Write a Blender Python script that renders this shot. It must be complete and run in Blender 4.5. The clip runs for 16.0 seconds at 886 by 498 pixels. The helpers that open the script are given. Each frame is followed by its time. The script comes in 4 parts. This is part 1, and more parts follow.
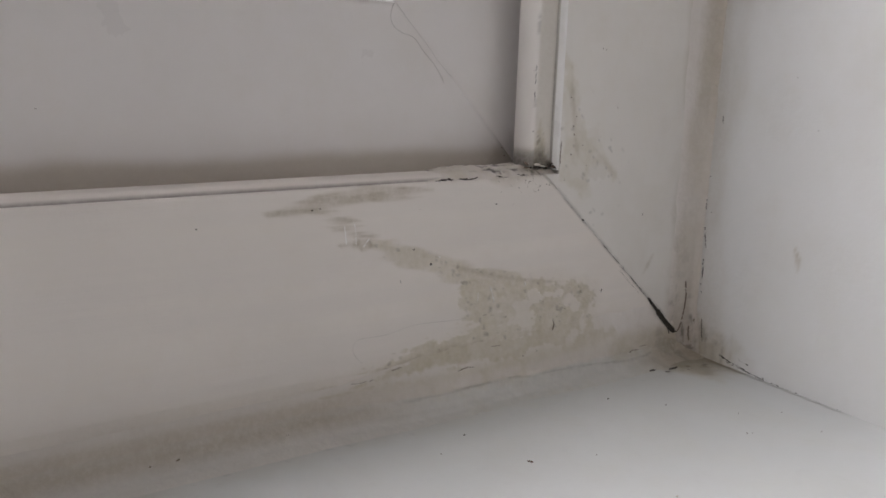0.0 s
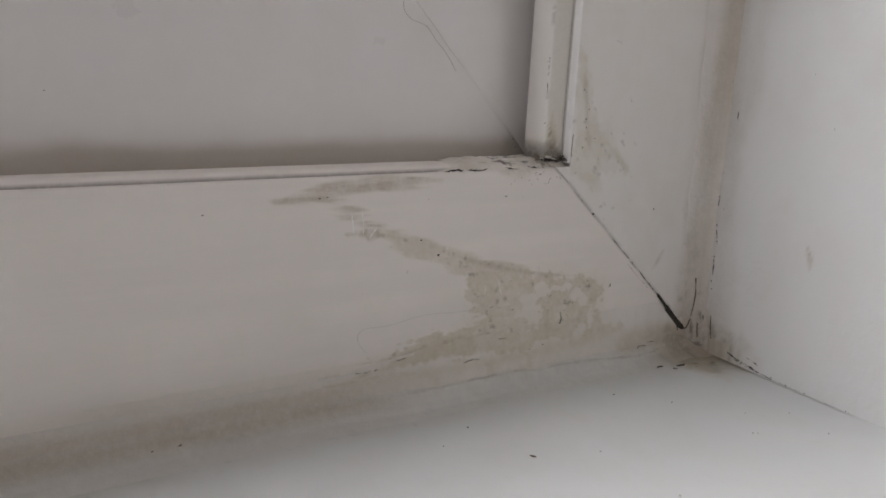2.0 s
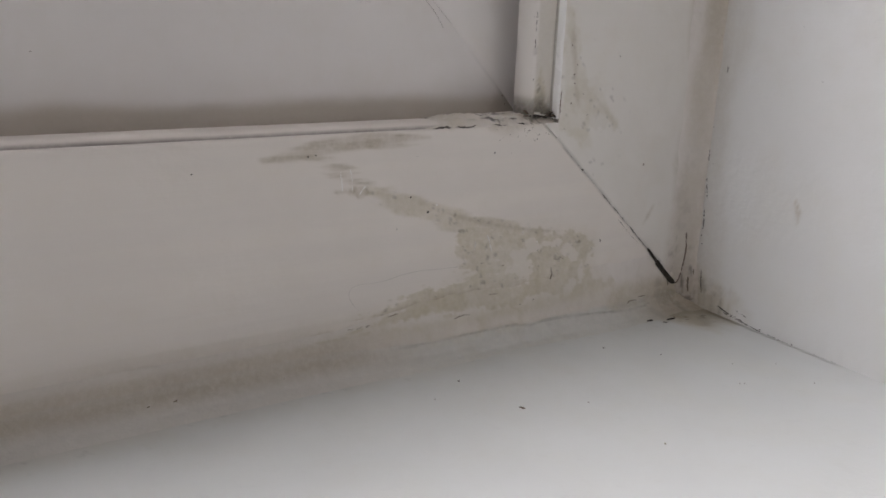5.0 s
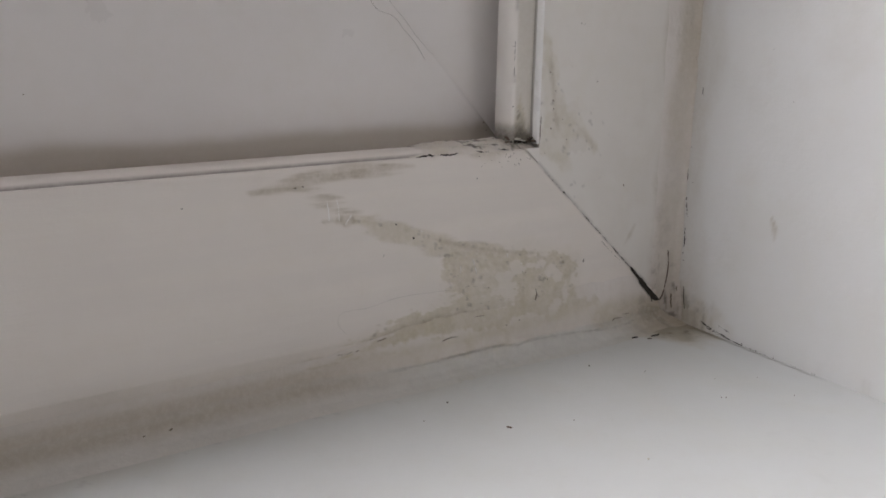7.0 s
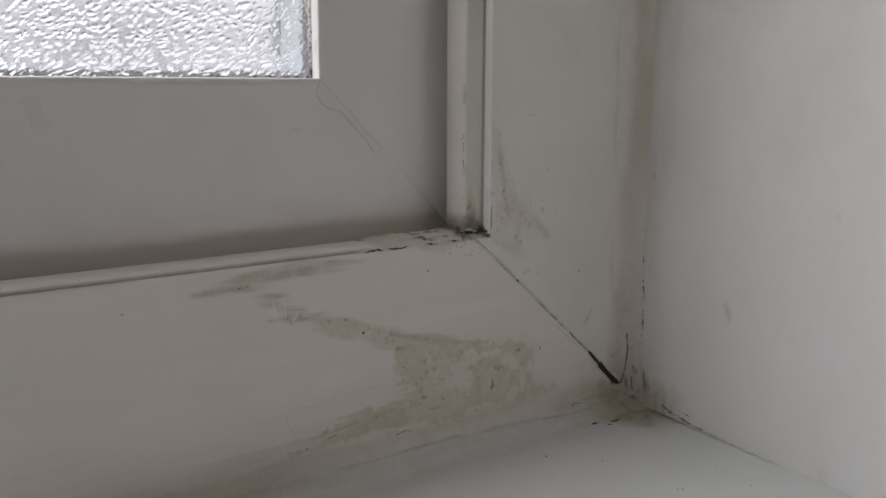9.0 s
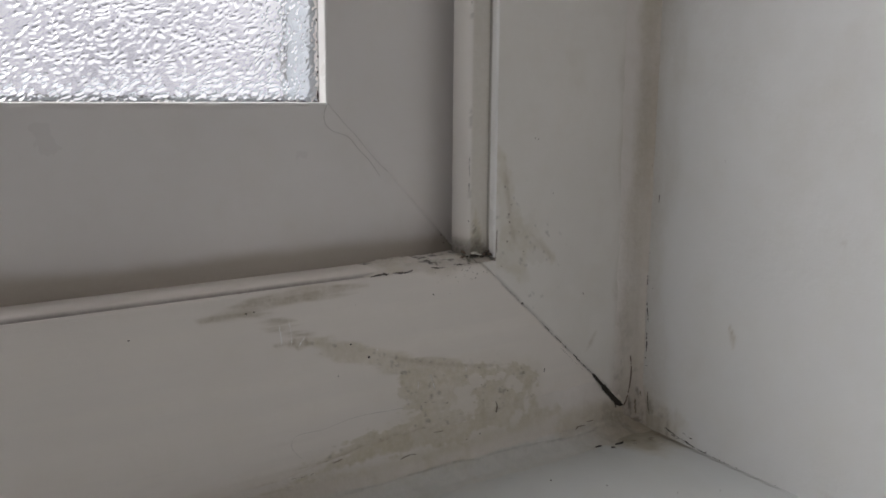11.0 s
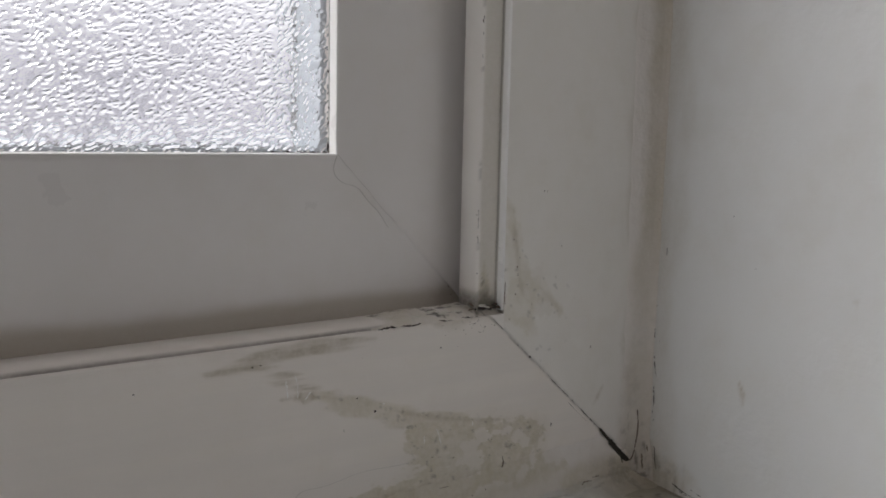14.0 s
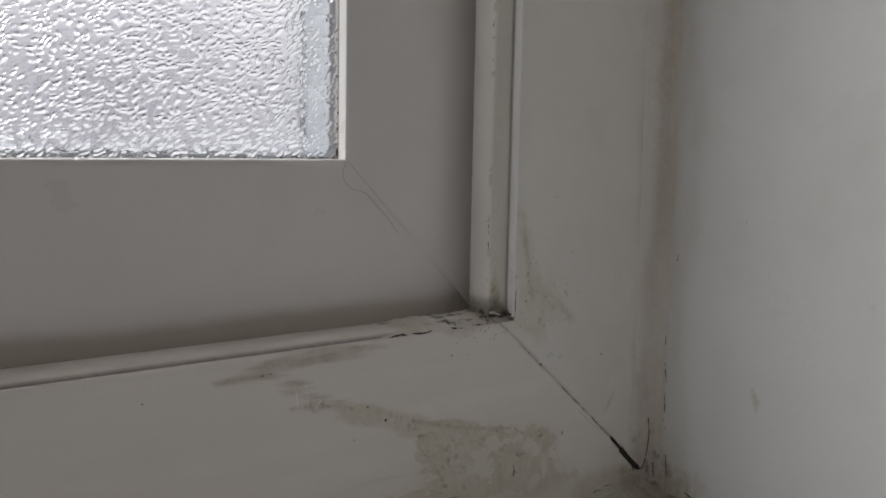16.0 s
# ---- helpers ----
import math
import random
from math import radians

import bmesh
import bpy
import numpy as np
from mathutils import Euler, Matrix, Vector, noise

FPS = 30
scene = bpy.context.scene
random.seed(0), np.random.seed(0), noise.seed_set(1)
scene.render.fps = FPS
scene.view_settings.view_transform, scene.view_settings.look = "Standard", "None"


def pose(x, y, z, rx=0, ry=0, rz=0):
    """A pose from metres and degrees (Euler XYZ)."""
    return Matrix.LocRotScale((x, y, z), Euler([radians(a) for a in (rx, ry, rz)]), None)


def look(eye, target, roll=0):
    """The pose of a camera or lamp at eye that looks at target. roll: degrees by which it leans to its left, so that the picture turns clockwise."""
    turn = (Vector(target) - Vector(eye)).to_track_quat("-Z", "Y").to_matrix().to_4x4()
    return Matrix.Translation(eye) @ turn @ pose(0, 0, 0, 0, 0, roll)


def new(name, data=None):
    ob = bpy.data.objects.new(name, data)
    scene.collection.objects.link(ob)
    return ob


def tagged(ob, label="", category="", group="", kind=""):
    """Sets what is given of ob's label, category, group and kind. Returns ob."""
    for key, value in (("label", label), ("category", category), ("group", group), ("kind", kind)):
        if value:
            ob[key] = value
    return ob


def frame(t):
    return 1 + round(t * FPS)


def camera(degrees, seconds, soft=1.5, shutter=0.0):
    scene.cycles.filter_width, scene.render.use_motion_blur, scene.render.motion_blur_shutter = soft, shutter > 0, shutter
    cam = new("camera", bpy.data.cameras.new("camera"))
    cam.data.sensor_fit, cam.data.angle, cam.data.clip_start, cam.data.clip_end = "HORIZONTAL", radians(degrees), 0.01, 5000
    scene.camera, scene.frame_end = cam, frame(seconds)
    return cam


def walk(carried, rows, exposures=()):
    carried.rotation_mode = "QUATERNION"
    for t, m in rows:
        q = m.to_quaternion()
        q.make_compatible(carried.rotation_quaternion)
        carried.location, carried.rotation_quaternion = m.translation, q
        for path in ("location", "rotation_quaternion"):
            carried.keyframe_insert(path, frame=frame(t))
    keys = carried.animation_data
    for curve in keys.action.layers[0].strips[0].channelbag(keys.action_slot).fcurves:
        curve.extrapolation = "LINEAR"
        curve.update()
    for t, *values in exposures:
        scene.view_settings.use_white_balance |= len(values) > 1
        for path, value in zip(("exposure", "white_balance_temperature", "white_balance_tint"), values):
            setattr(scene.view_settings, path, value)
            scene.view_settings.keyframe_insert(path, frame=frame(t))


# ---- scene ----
# The camera, held by hand a third of a metre from the lower corner of a window.
# x runs along the window to the right, y outwards through the glass, z up; the origin is the outer corner of the frame's face.
cam = camera(52.65, 16.0, soft=1.7)
PATH = [
    (0, pose(-0.2286, -0.1862, 0.0864, 77.89, -1.89, -35.26)),
    (0.5, pose(-0.2313, -0.1878, 0.0851, 76.57, -2.21, -34.80)),
    (1, pose(-0.2289, -0.1852, 0.0856, 76.82, -2.46, -34.21)),
    (1.5, pose(-0.2277, -0.1841, 0.0854, 77.22, -2.85, -34.33)),
    (2, pose(-0.2266, -0.1855, 0.0870, 77.05, -3.04, -34.18)),
    (2.5, pose(-0.2267, -0.1862, 0.0874, 75.75, -3.08, -33.91)),
    (3, pose(-0.2268, -0.1861, 0.0868, 75.14, -3.13, -33.97)),
    (3.5, pose(-0.2254, -0.1856, 0.0857, 74.98, -3.14, -34.15)),
    (4, pose(-0.2261, -0.1876, 0.0864, 74.84, -2.98, -34.22)),
    (6.5, pose(-0.2239, -0.1916, 0.0860, 74.57, -1.29, -34.51)),
    (7, pose(-0.2267, -0.1953, 0.0899, 75.77, -1.04, -34.94)),
    (7.5, pose(-0.2259, -0.1956, 0.1000, 77.70, -1.11, -34.74)),
    (8, pose(-0.2236, -0.1976, 0.1013, 78.61, -0.99, -35.25)),
    (8.5, pose(-0.2169, -0.2000, 0.0988, 79.26, -0.50, -35.88)),
    (9, pose(-0.2166, -0.1991, 0.0995, 79.41, -0.26, -35.83)),
    (11.5, pose(-0.2193, -0.1962, 0.1035, 80.41, -0.61, -36.15)),
    (12, pose(-0.2202, -0.1951, 0.1027, 80.82, -0.67, -36.38)),
    (12.5, pose(-0.2200, -0.1953, 0.1040, 81.21, -0.81, -36.28)),
    (13, pose(-0.2198, -0.1940, 0.1057, 81.72, -0.94, -36.08)),
    (13.5, pose(-0.2200, -0.1922, 0.1057, 82.35, -1.08, -36.33)),
    (14, pose(-0.2197, -0.1930, 0.1068, 82.50, -1.26, -36.17)),
    (14.5, pose(-0.2205, -0.1908, 0.1071, 82.25, -1.30, -36.13)),
    (15, pose(-0.2200, -0.1897, 0.1055, 82.72, -1.23, -36.03)),
    (15.5, pose(-0.2207, -0.1892, 0.1066, 82.87, -1.23, -36.09)),
    (16, pose(-0.2207, -0.1890, 0.1061, 82.99, -1.13, -36.27)),
]
EXPOSURES = [(0.0, -0.06, 6500, 12), (7.0, -0.05, 6500, 12), (7.5, -0.36, 6510, 9.5), (8.0, -0.56, 6515, 10.5), (8.5, -0.62, 6520, 10), (12.5, -0.60, 6500, 9), (14.0, -0.64, 6500, 9), (14.5, -0.62, 6500, 9), (15.0, -0.58, 6500, 9), (15.5, -0.88, 6530, 8.5), (16.0, -0.88, 6530, 8.5)]
walk(cam, PATH, EXPOSURES)

# ---- light ----
world = bpy.data.worlds.new("overcast_sky")
scene.world = world
world.use_nodes = True
sky = world.node_tree.nodes.new("ShaderNodeTexSky")
sky.sky_type, sky.sun_disc = "NISHITA", False
sky.sun_elevation, sky.sun_rotation = radians(48), radians(-30)
world.node_tree.links.new(sky.outputs["Color"], world.node_tree.nodes["Background"].inputs["Color"])
world.node_tree.nodes["Background"].inputs["Strength"].default_value = 0.1


def area_lamp(name, m, width, height, watts, colour):
    data = bpy.data.lights.new(name, "AREA")
    data.shape, data.size, data.size_y, data.energy, data.color = "RECTANGLE", width, height, watts, colour
    ob = new(name, data)
    ob.matrix_world = m
    return ob


# daylight falling in through the obscured pane, from the sky above the view
area_lamp("sky_light", look((-1.10, 1.3, 1.50), (-0.40, 0.05, 0.38)), 2.4, 1.8, 86, (1.0, 0.962, 0.965))
# unseen fill light, added at an opening in the room's west wall
area_lamp("room_fill_light", look((-2.28, -1.25, 0.70), (0.0, -0.3, 0.15)), 1.0, 1.0, 9.6, (1.0, 0.925, 0.915))

# ---- materials ----
def material(name):
    m = bpy.data.materials.new(name)
    m.use_nodes = True
    return m, m.node_tree.nodes, m.node_tree.links, m.node_tree.nodes["Principled BSDF"]


def noise_node(nodes, links, coords, scale, detail=4.0, rough=0.55, squash=None):
    n = nodes.new("ShaderNodeTexNoise")
    n.inputs["Scale"].default_value, n.inputs["Detail"].default_value, n.inputs["Roughness"].default_value = scale, detail, rough
    if squash:
        mp = nodes.new("ShaderNodeMapping")
        mp.inputs["Scale"].default_value = squash
        links.new(coords, mp.inputs["Vector"])
        coords = mp.outputs["Vector"]
    links.new(coords, n.inputs["Vector"])
    return n.outputs["Fac"]


def ramp(nodes, links, value, low, high, a=0.0, b=1.0):
    n = nodes.new("ShaderNodeMapRange")
    n.interpolation_type = "SMOOTHSTEP"
    for key, v in (("From Min", low), ("From Max", high), ("To Min", a), ("To Max", b)):
        n.inputs[key].default_value = v
    links.new(value, n.inputs["Value"])
    return n.outputs["Result"]


def mix(nodes, links, fac, a, b, blend="MIX"):
    n = nodes.new("ShaderNodeMix")
    n.data_type, n.blend_type = "RGBA", blend
    for socket, v in ((n.inputs["Factor"], fac), (n.inputs["A"], a), (n.inputs["B"], b)):
        if isinstance(v, (tuple, float, int)):
            socket.default_value = v if not isinstance(v, tuple) else (*v, 1.0)
        else:
            links.new(v, socket)
    return n.outputs["Result"]


def times(nodes, links, a, b):
    n = nodes.new("ShaderNodeMath")
    n.operation = "MULTIPLY"
    for socket, v in zip(n.inputs, (a, b)):
        if isinstance(v, (float, int)):
            socket.default_value = v
        else:
            links.new(v, socket)
    return n.outputs["Value"]


def painted(name, base, rough, stains=(), cloud=(120.0, 0.05), grain=(900.0, 0.00004), streak=None, spec=0.5, film=None, mottle=0.12, band=None):
    """A painted or plastic surface. stains: (mesh attribute, colour, strength, roughness) laid over the base in turn."""
    m, nodes, links, bsdf = material(name)
    coords = nodes.new("ShaderNodeTexCoord").outputs["Object"]
    colour = mix(nodes, links, ramp(nodes, links, noise_node(nodes, links, coords, cloud[0] * 0.15, 5), 0.35, 0.7),
                 base, tuple(c * (1 - cloud[1]) for c in base))
    colour = mix(nodes, links, ramp(nodes, links, noise_node(nodes, links, coords, cloud[0], 6, 0.65), 0.4, 0.75, 0.0, 0.8),
                 colour, tuple(c * (1 - 1.2 * cloud[1]) * t for c, t in zip(base, (1.0, 0.99, 0.965))))
    if band:
        colour = mix(nodes, links, ramp(nodes, links, noise_node(nodes, links, coords, 1.0, 4, 0.6, band[0]), 0.36, 0.66, 0.0, 1.0), colour, tuple(c * k for c, k in zip(base, band[1])))
    if film:
        colour = mix(nodes, links, ramp(nodes, links, noise_node(nodes, links, coords, 14, 4, 0.6), 0.42, 0.72, 0.0, film[1]), colour, film[0])
    roughness = ramp(nodes, links, noise_node(nodes, links, coords, 60, 5), 0.3, 0.7, rough - 0.06, rough + 0.08)
    for attribute, tint, strength, stain_rough in stains:
        at = nodes.new("ShaderNodeAttribute")
        at.attribute_name = attribute
        fine = ramp(nodes, links, noise_node(nodes, links, coords, 700, 4, 0.7), 0.3, 0.62, 1 - 2 * mottle, 1.0)
        fac = times(nodes, links, times(nodes, links, at.outputs["Fac"], fine), strength)
        mottled = mix(nodes, links, noise_node(nodes, links, coords, 260, 5, 0.7), tuple(c * (1 - 1.4 * mottle) for c in tint), tuple(min(1, c * (1 + 1.3 * mottle)) for c in tint))
        colour = mix(nodes, links, fac, colour, mottled)
        r = nodes.new("ShaderNodeMix")
        links.new(fac, r.inputs["Factor"])
        links.new(roughness, r.inputs["A"])
        r.inputs["B"].default_value = stain_rough
        roughness = r.outputs["Result"]
    links.new(colour, bsdf.inputs["Base Color"])
    links.new(roughness, bsdf.inputs["Roughness"])
    bsdf.inputs["Specular IOR Level"].default_value = spec
    height = noise_node(nodes, links, coords, grain[0], 5, 0.6)
    bump = nodes.new("ShaderNodeBump")
    bump.inputs["Strength"].default_value, bump.inputs["Distance"].default_value = 1.0, grain[1]
    links.new(height, bump.inputs["Height"])
    last = bump
    if streak:
        second = nodes.new("ShaderNodeBump")
        second.inputs["Strength"].default_value, second.inputs["Distance"].default_value = 1.0, streak[1]
        links.new(noise_node(nodes, links, coords, 1.0, 4, 0.6, streak[0]), second.inputs["Height"])
        links.new(bump.outputs["Normal"], second.inputs["Normal"])
        last = second
    links.new(last.outputs["Normal"], bsdf.inputs["Normal"])
    return m


# BROWN serves for grime and for shade mixed into the colour.
OLIVE, BROWN, NEAR_BLACK = (0.52, 0.47, 0.345), (0.40, 0.345, 0.255), (0.035, 0.03, 0.025)
UPVC = painted("white_upvc", (0.76, 0.737, 0.698), 0.38, [("stain", OLIVE, 0.92, 0.8), ("grime", BROWN, 0.85, 0.75), ("soot", NEAR_BLACK, 1.0, 0.9)],
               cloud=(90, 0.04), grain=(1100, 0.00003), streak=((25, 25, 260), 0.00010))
RAIL = painted("white_upvc_brushed", (0.79, 0.745, 0.695), 0.38, [("stain", OLIVE, 0.74, 0.8), ("grime", BROWN, 0.85, 0.75), ("soot", NEAR_BLACK, 1.0, 0.9)],
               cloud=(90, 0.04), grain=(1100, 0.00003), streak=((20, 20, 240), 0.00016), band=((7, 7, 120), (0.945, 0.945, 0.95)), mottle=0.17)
SASH = painted("white_sash_upvc", (0.75, 0.727, 0.712), 0.33, [("grime", BROWN, 0.75, 0.7), ("soot", NEAR_BLACK, 1.0, 0.9)], cloud=(60, 0.03), grain=(1200, 0.00002), mottle=0.03)
SILL = painted("gloss_sill_paint", (0.665, 0.69, 0.69), 0.38, [("stain", OLIVE, 0.8, 0.7), ("grime", BROWN, 0.8, 0.75), ("soot", NEAR_BLACK, 1.0, 0.9)],
               cloud=(50, 0.03), grain=(700, 0.00005), streak=((18, 60, 18), 0.00004), mottle=0.06)
PLASTER = painted("reveal_wall_paint", (0.75, 0.762, 0.76), 0.6, [("stain", OLIVE, 0.8, 0.8), ("grime", BROWN, 0.7, 0.8), ("soot", NEAR_BLACK, 1.0, 0.9)],
                  cloud=(45, 0.04), grain=(300, 0.00022), streak=((60, 60, 14), 0.0003))
CAULK = painted("old_sealant", (0.765, 0.728, 0.69), 0.5, [("overpaint", (0.67, 0.69, 0.685), 1.0, 0.42), ("stain", OLIVE, 0.85, 0.8), ("grime", BROWN, 0.85, 0.8), ("soot", NEAR_BLACK, 1.0, 0.9)],
                cloud=(160, 0.07), grain=(420, 0.00035), mottle=0.12)
BEAD = painted("white_glazing_bead", (0.86, 0.86, 0.85), 0.3, [("soot", NEAR_BLACK, 1.0, 0.9)], cloud=(80, 0.03), grain=(1200, 0.00002))
DIRT = painted("dark_dirt", (0.045, 0.038, 0.03), 0.9, cloud=(900, 0.5), grain=(2500, 0.0002))
CRUMB = painted("brown_crumb", (0.19, 0.14, 0.105), 0.85, cloud=(900, 0.4), grain=(2500, 0.0002))
HOLLOW = painted("brown_hollow", (0.29, 0.25, 0.19), 0.9, cloud=(900, 0.35), grain=(2500, 0.0002))
CHIP = painted("flaked_paint", (0.66, 0.64, 0.57), 0.6, cloud=(500, 0.12), grain=(1500, 0.0001))
SEALANT = painted("dark_edge_seal", (0.42, 0.42, 0.42), 0.7, cloud=(400, 0.4))
GASKET = painted("grey_gasket", (0.62, 0.62, 0.60), 0.7, cloud=(400, 0.4))
FIBRE = painted("grey_fibre", (0.30, 0.28, 0.26), 0.7)
VOID = painted("dark_cavity", (0.03, 0.028, 0.025), 0.9)
ROOM = painted("room_wall_paint", (0.50, 0.475, 0.45), 0.7, cloud=(8, 0.05), grain=(60, 0.0005))
BOARDS = painted("floor_vinyl", (0.30, 0.26, 0.22), 0.45, cloud=(6, 0.2), grain=(60, 0.0004))
RENDERED = painted("pale_outside_ground", (0.58, 0.57, 0.56), 0.85, cloud=(5, 0.2), grain=(60, 0.002))


def metal():
    m, nodes, links, bsdf = material("spacer_aluminium")
    coords = nodes.new("ShaderNodeTexCoord").outputs["Object"]
    links.new(mix(nodes, links, noise_node(nodes, links, coords, 300, 5), (0.42, 0.46, 0.50), (0.56, 0.60, 0.64)), bsdf.inputs["Base Color"])
    bsdf.inputs["Metallic"].default_value, bsdf.inputs["Roughness"].default_value = 0.35, 0.5
    return m


def glass(name, pattern):
    m, nodes, links, bsdf = material(name)
    bsdf.inputs["Transmission Weight"].default_value = 1.0
    bsdf.inputs["IOR"].default_value = 1.5
    bsdf.inputs["Roughness"].default_value = 0.02
    bsdf.inputs["Base Color"].default_value = (0.985, 0.985, 0.985, 1)
    if pattern:
        coords = nodes.new("ShaderNodeTexCoord").outputs["Object"]
        warp = nodes.new("ShaderNodeVectorMath")
        warp.operation = "MULTIPLY_ADD"
        wob = nodes.new("ShaderNodeTexNoise")
        wob.inputs["Scale"].default_value = 140
        links.new(coords, wob.inputs["Vector"])
        links.new(wob.outputs["Color"], warp.inputs[0])
        warp.inputs[1].default_value = (0.0044, 0.0044, 0.0044)
        links.new(coords, warp.inputs[2])
        turn = nodes.new("ShaderNodeMapping")
        turn.vector_type = "TEXTURE"
        turn.inputs["Rotation"].default_value = (0, radians(-32), 0)
        turn.inputs["Scale"].default_value = (0.00182, 0.00182, 0.00104)
        links.new(warp.outputs["Vector"], turn.inputs["Vector"])
        cells = nodes.new("ShaderNodeTexVoronoi")
        cells.feature = "SMOOTH_F1"
        cells.inputs["Scale"].default_value, cells.inputs["Smoothness"].default_value = 1.0, 0.35
        links.new(turn.outputs["Vector"], cells.inputs["Vector"])
        blobs = cells.outputs["Distance"]
        bump = nodes.new("ShaderNodeBump")
        bump.inputs["Strength"].default_value, bump.inputs["Distance"].default_value = 1.0, 0.00062
        links.new(ramp(nodes, links, blobs, 0.05, 0.62, 1.0, 0.0), bump.inputs["Height"])
        fine = nodes.new("ShaderNodeBump")
        fine.inputs["Strength"].default_value, fine.inputs["Distance"].default_value = 1.0, 0.00021
        links.new(noise_node(nodes, links, coords, 480, 3, 0.5), fine.inputs["Height"])
        links.new(bump.outputs["Normal"], fine.inputs["Normal"])
        links.new(fine.outputs["Normal"], bsdf.inputs["Normal"])
    return m


SPACER, GLASS, PATTERNED = metal(), glass("clear_glass", False), glass("patterned_glass", True)


def outdoors():
    """Bright overcast distance: paler towards the sky, with soft darker drifts of garden low down."""
    m, nodes, links, _ = material("overcast_distance")
    nodes.remove(nodes["Principled BSDF"])
    coords = nodes.new("ShaderNodeTexCoord").outputs["Object"]
    split = nodes.new("ShaderNodeSeparateXYZ")
    links.new(coords, split.inputs["Vector"])
    up = ramp(nodes, links, split.outputs["Z"], 0.2, 1.7)
    patches = ramp(nodes, links, noise_node(nodes, links, coords, 2.2, 4, 0.6), 0.4, 0.62)
    low = mix(nodes, links, patches, (0.55, 0.54, 0.61), (0.77, 0.75, 0.83))
    colour = mix(nodes, links, up, low, (1.44, 1.43, 1.51))
    glow = nodes.new("ShaderNodeEmission")
    links.new(colour, glow.inputs["Color"])
    glow.inputs["Strength"].default_value = 1.5
    links.new(glow.outputs["Emission"], nodes["Material Output"].inputs["Surface"])
    return m


DISTANCE = outdoors()

# ---- helpers for shapes; lengths in millimetres ----
MM = 0.001


def value_noise(a, b, seed):
    """Smooth noise in 0..1 over two arrays of coordinates."""
    ia, ib = np.floor(a).astype(np.int64), np.floor(b).astype(np.int64)
    fa, fb = a - ia, b - ib
    fa, fb = fa * fa * (3 - 2 * fa), fb * fb * (3 - 2 * fb)

    def corner(p, q):
        h = (p * 374761393 + q * 668265263 + seed * 974711) & 0x7FFFFFFF
        h = ((h ^ (h >> 13)) * 1274126177) & 0x7FFFFFFF
        return ((h ^ (h >> 16)) & 0xFFFF) / 65535.0

    low = corner(ia, ib) * (1 - fa) + corner(ia + 1, ib) * fa
    high = corner(ia, ib + 1) * (1 - fa) + corner(ia + 1, ib + 1) * fa
    return low * (1 - fb) + high * fb


def fbm(a, b, size, seed=0, octaves=5):
    """Layered noise about 0, within -1..1; size: millimetres of the largest lumps."""
    total, weight, out = 0.0, 1.0, 0.0
    for k in range(octaves):
        s = 2.0 ** k / size
        out = out + weight * (value_noise(a * s + 17.3 * k, b * s + 5.1 * k, seed + k) * 2 - 1)
        total, weight = total + weight, weight * 0.55
    return out / total * 1.6


def smooth(v, low, high):
    t = np.clip((v - low) / (high - low), 0, 1)
    return t * t * (3 - 2 * t)


def line_distance(a, b, points):
    """Distance to a chain of points, and the way along it in 0..1."""
    best, along = np.full(np.shape(a), 1e9), np.zeros(np.shape(a))
    n = len(points) - 1
    for k, ((p, q), (r, s)) in enumerate(zip(points, points[1:])):
        t = np.clip(((a - p) * (r - p) + (b - q) * (s - q)) / ((r - p) ** 2 + (s - q) ** 2), 0, 1)
        d = np.hypot(a - p - t * (r - p), b - q - t * (s - q))
        near = d < best
        best, along = np.where(near, d, best), np.where(near, (k + t) / n, along)
    return best, along


def inside(a, b, points):
    """Signed distance to an outline, positive within."""
    odd = np.zeros(np.shape(a), bool)
    for (p, q), (r, s) in zip(points, points[1:] + points[:1]):
        cross = (q > b) != (s > b)
        odd ^= cross & (a < (r - p) * (b - q) / ((s - q) or 1e-9) + p)
    d, _ = line_distance(a, b, points + points[:1])
    return np.where(odd, d, -d)


def empty(name):
    return new(name)


def mesh_object(name, verts, faces, materials, parent=None, label="", slots=None, attributes=None, shade=True):
    data = bpy.data.meshes.new(name)
    data.from_pydata(verts, [], faces)
    for m in materials if isinstance(materials, (list, tuple)) else [materials]:
        data.materials.append(m)
    if slots is not None:
        data.polygons.foreach_set("material_index", slots)
    data.polygons.foreach_set("use_smooth", [shade] * len(data.polygons))
    for key, values in (attributes or {}).items():
        data.attributes.new(key, "FLOAT", "POINT").data.foreach_set("value", np.asarray(values, np.float32).ravel())
    bm = bmesh.new()
    bm.from_mesh(data)
    bmesh.ops.recalc_face_normals(bm, faces=bm.faces)
    bm.to_mesh(data)
    bm.free()
    if shade:
        data.set_sharp_from_angle(angle=radians(40))
    ob = new(name, data)
    if parent:
        ob.parent = parent
    if label:
        tagged(ob, label)
    return ob


def part(name, bm, mat, parent=None, label=""):
    """One bmesh as one mesh object under a thing or a part."""
    data = bpy.data.meshes.new(name)
    bmesh.ops.recalc_face_normals(bm, faces=bm.faces)
    bm.to_mesh(data)
    bm.free()
    data.materials.append(mat)
    ob = new(name, data)
    if parent:
        ob.parent = parent
    if label:
        tagged(ob, label)
    return ob


def box(bm, low, high, bevel=0.0):
    made = bmesh.ops.create_cube(bm, size=1.0)["verts"]
    for v in made:
        v.co = [(l + h) / 2 + c * (h - l) for c, l, h in zip(v.co, low, high)]
    if bevel:
        edges = {e for v in made for e in v.link_edges}
        bmesh.ops.bevel(bm, geom=list(edges), offset=bevel, segments=2, affect="EDGES")
    return bm


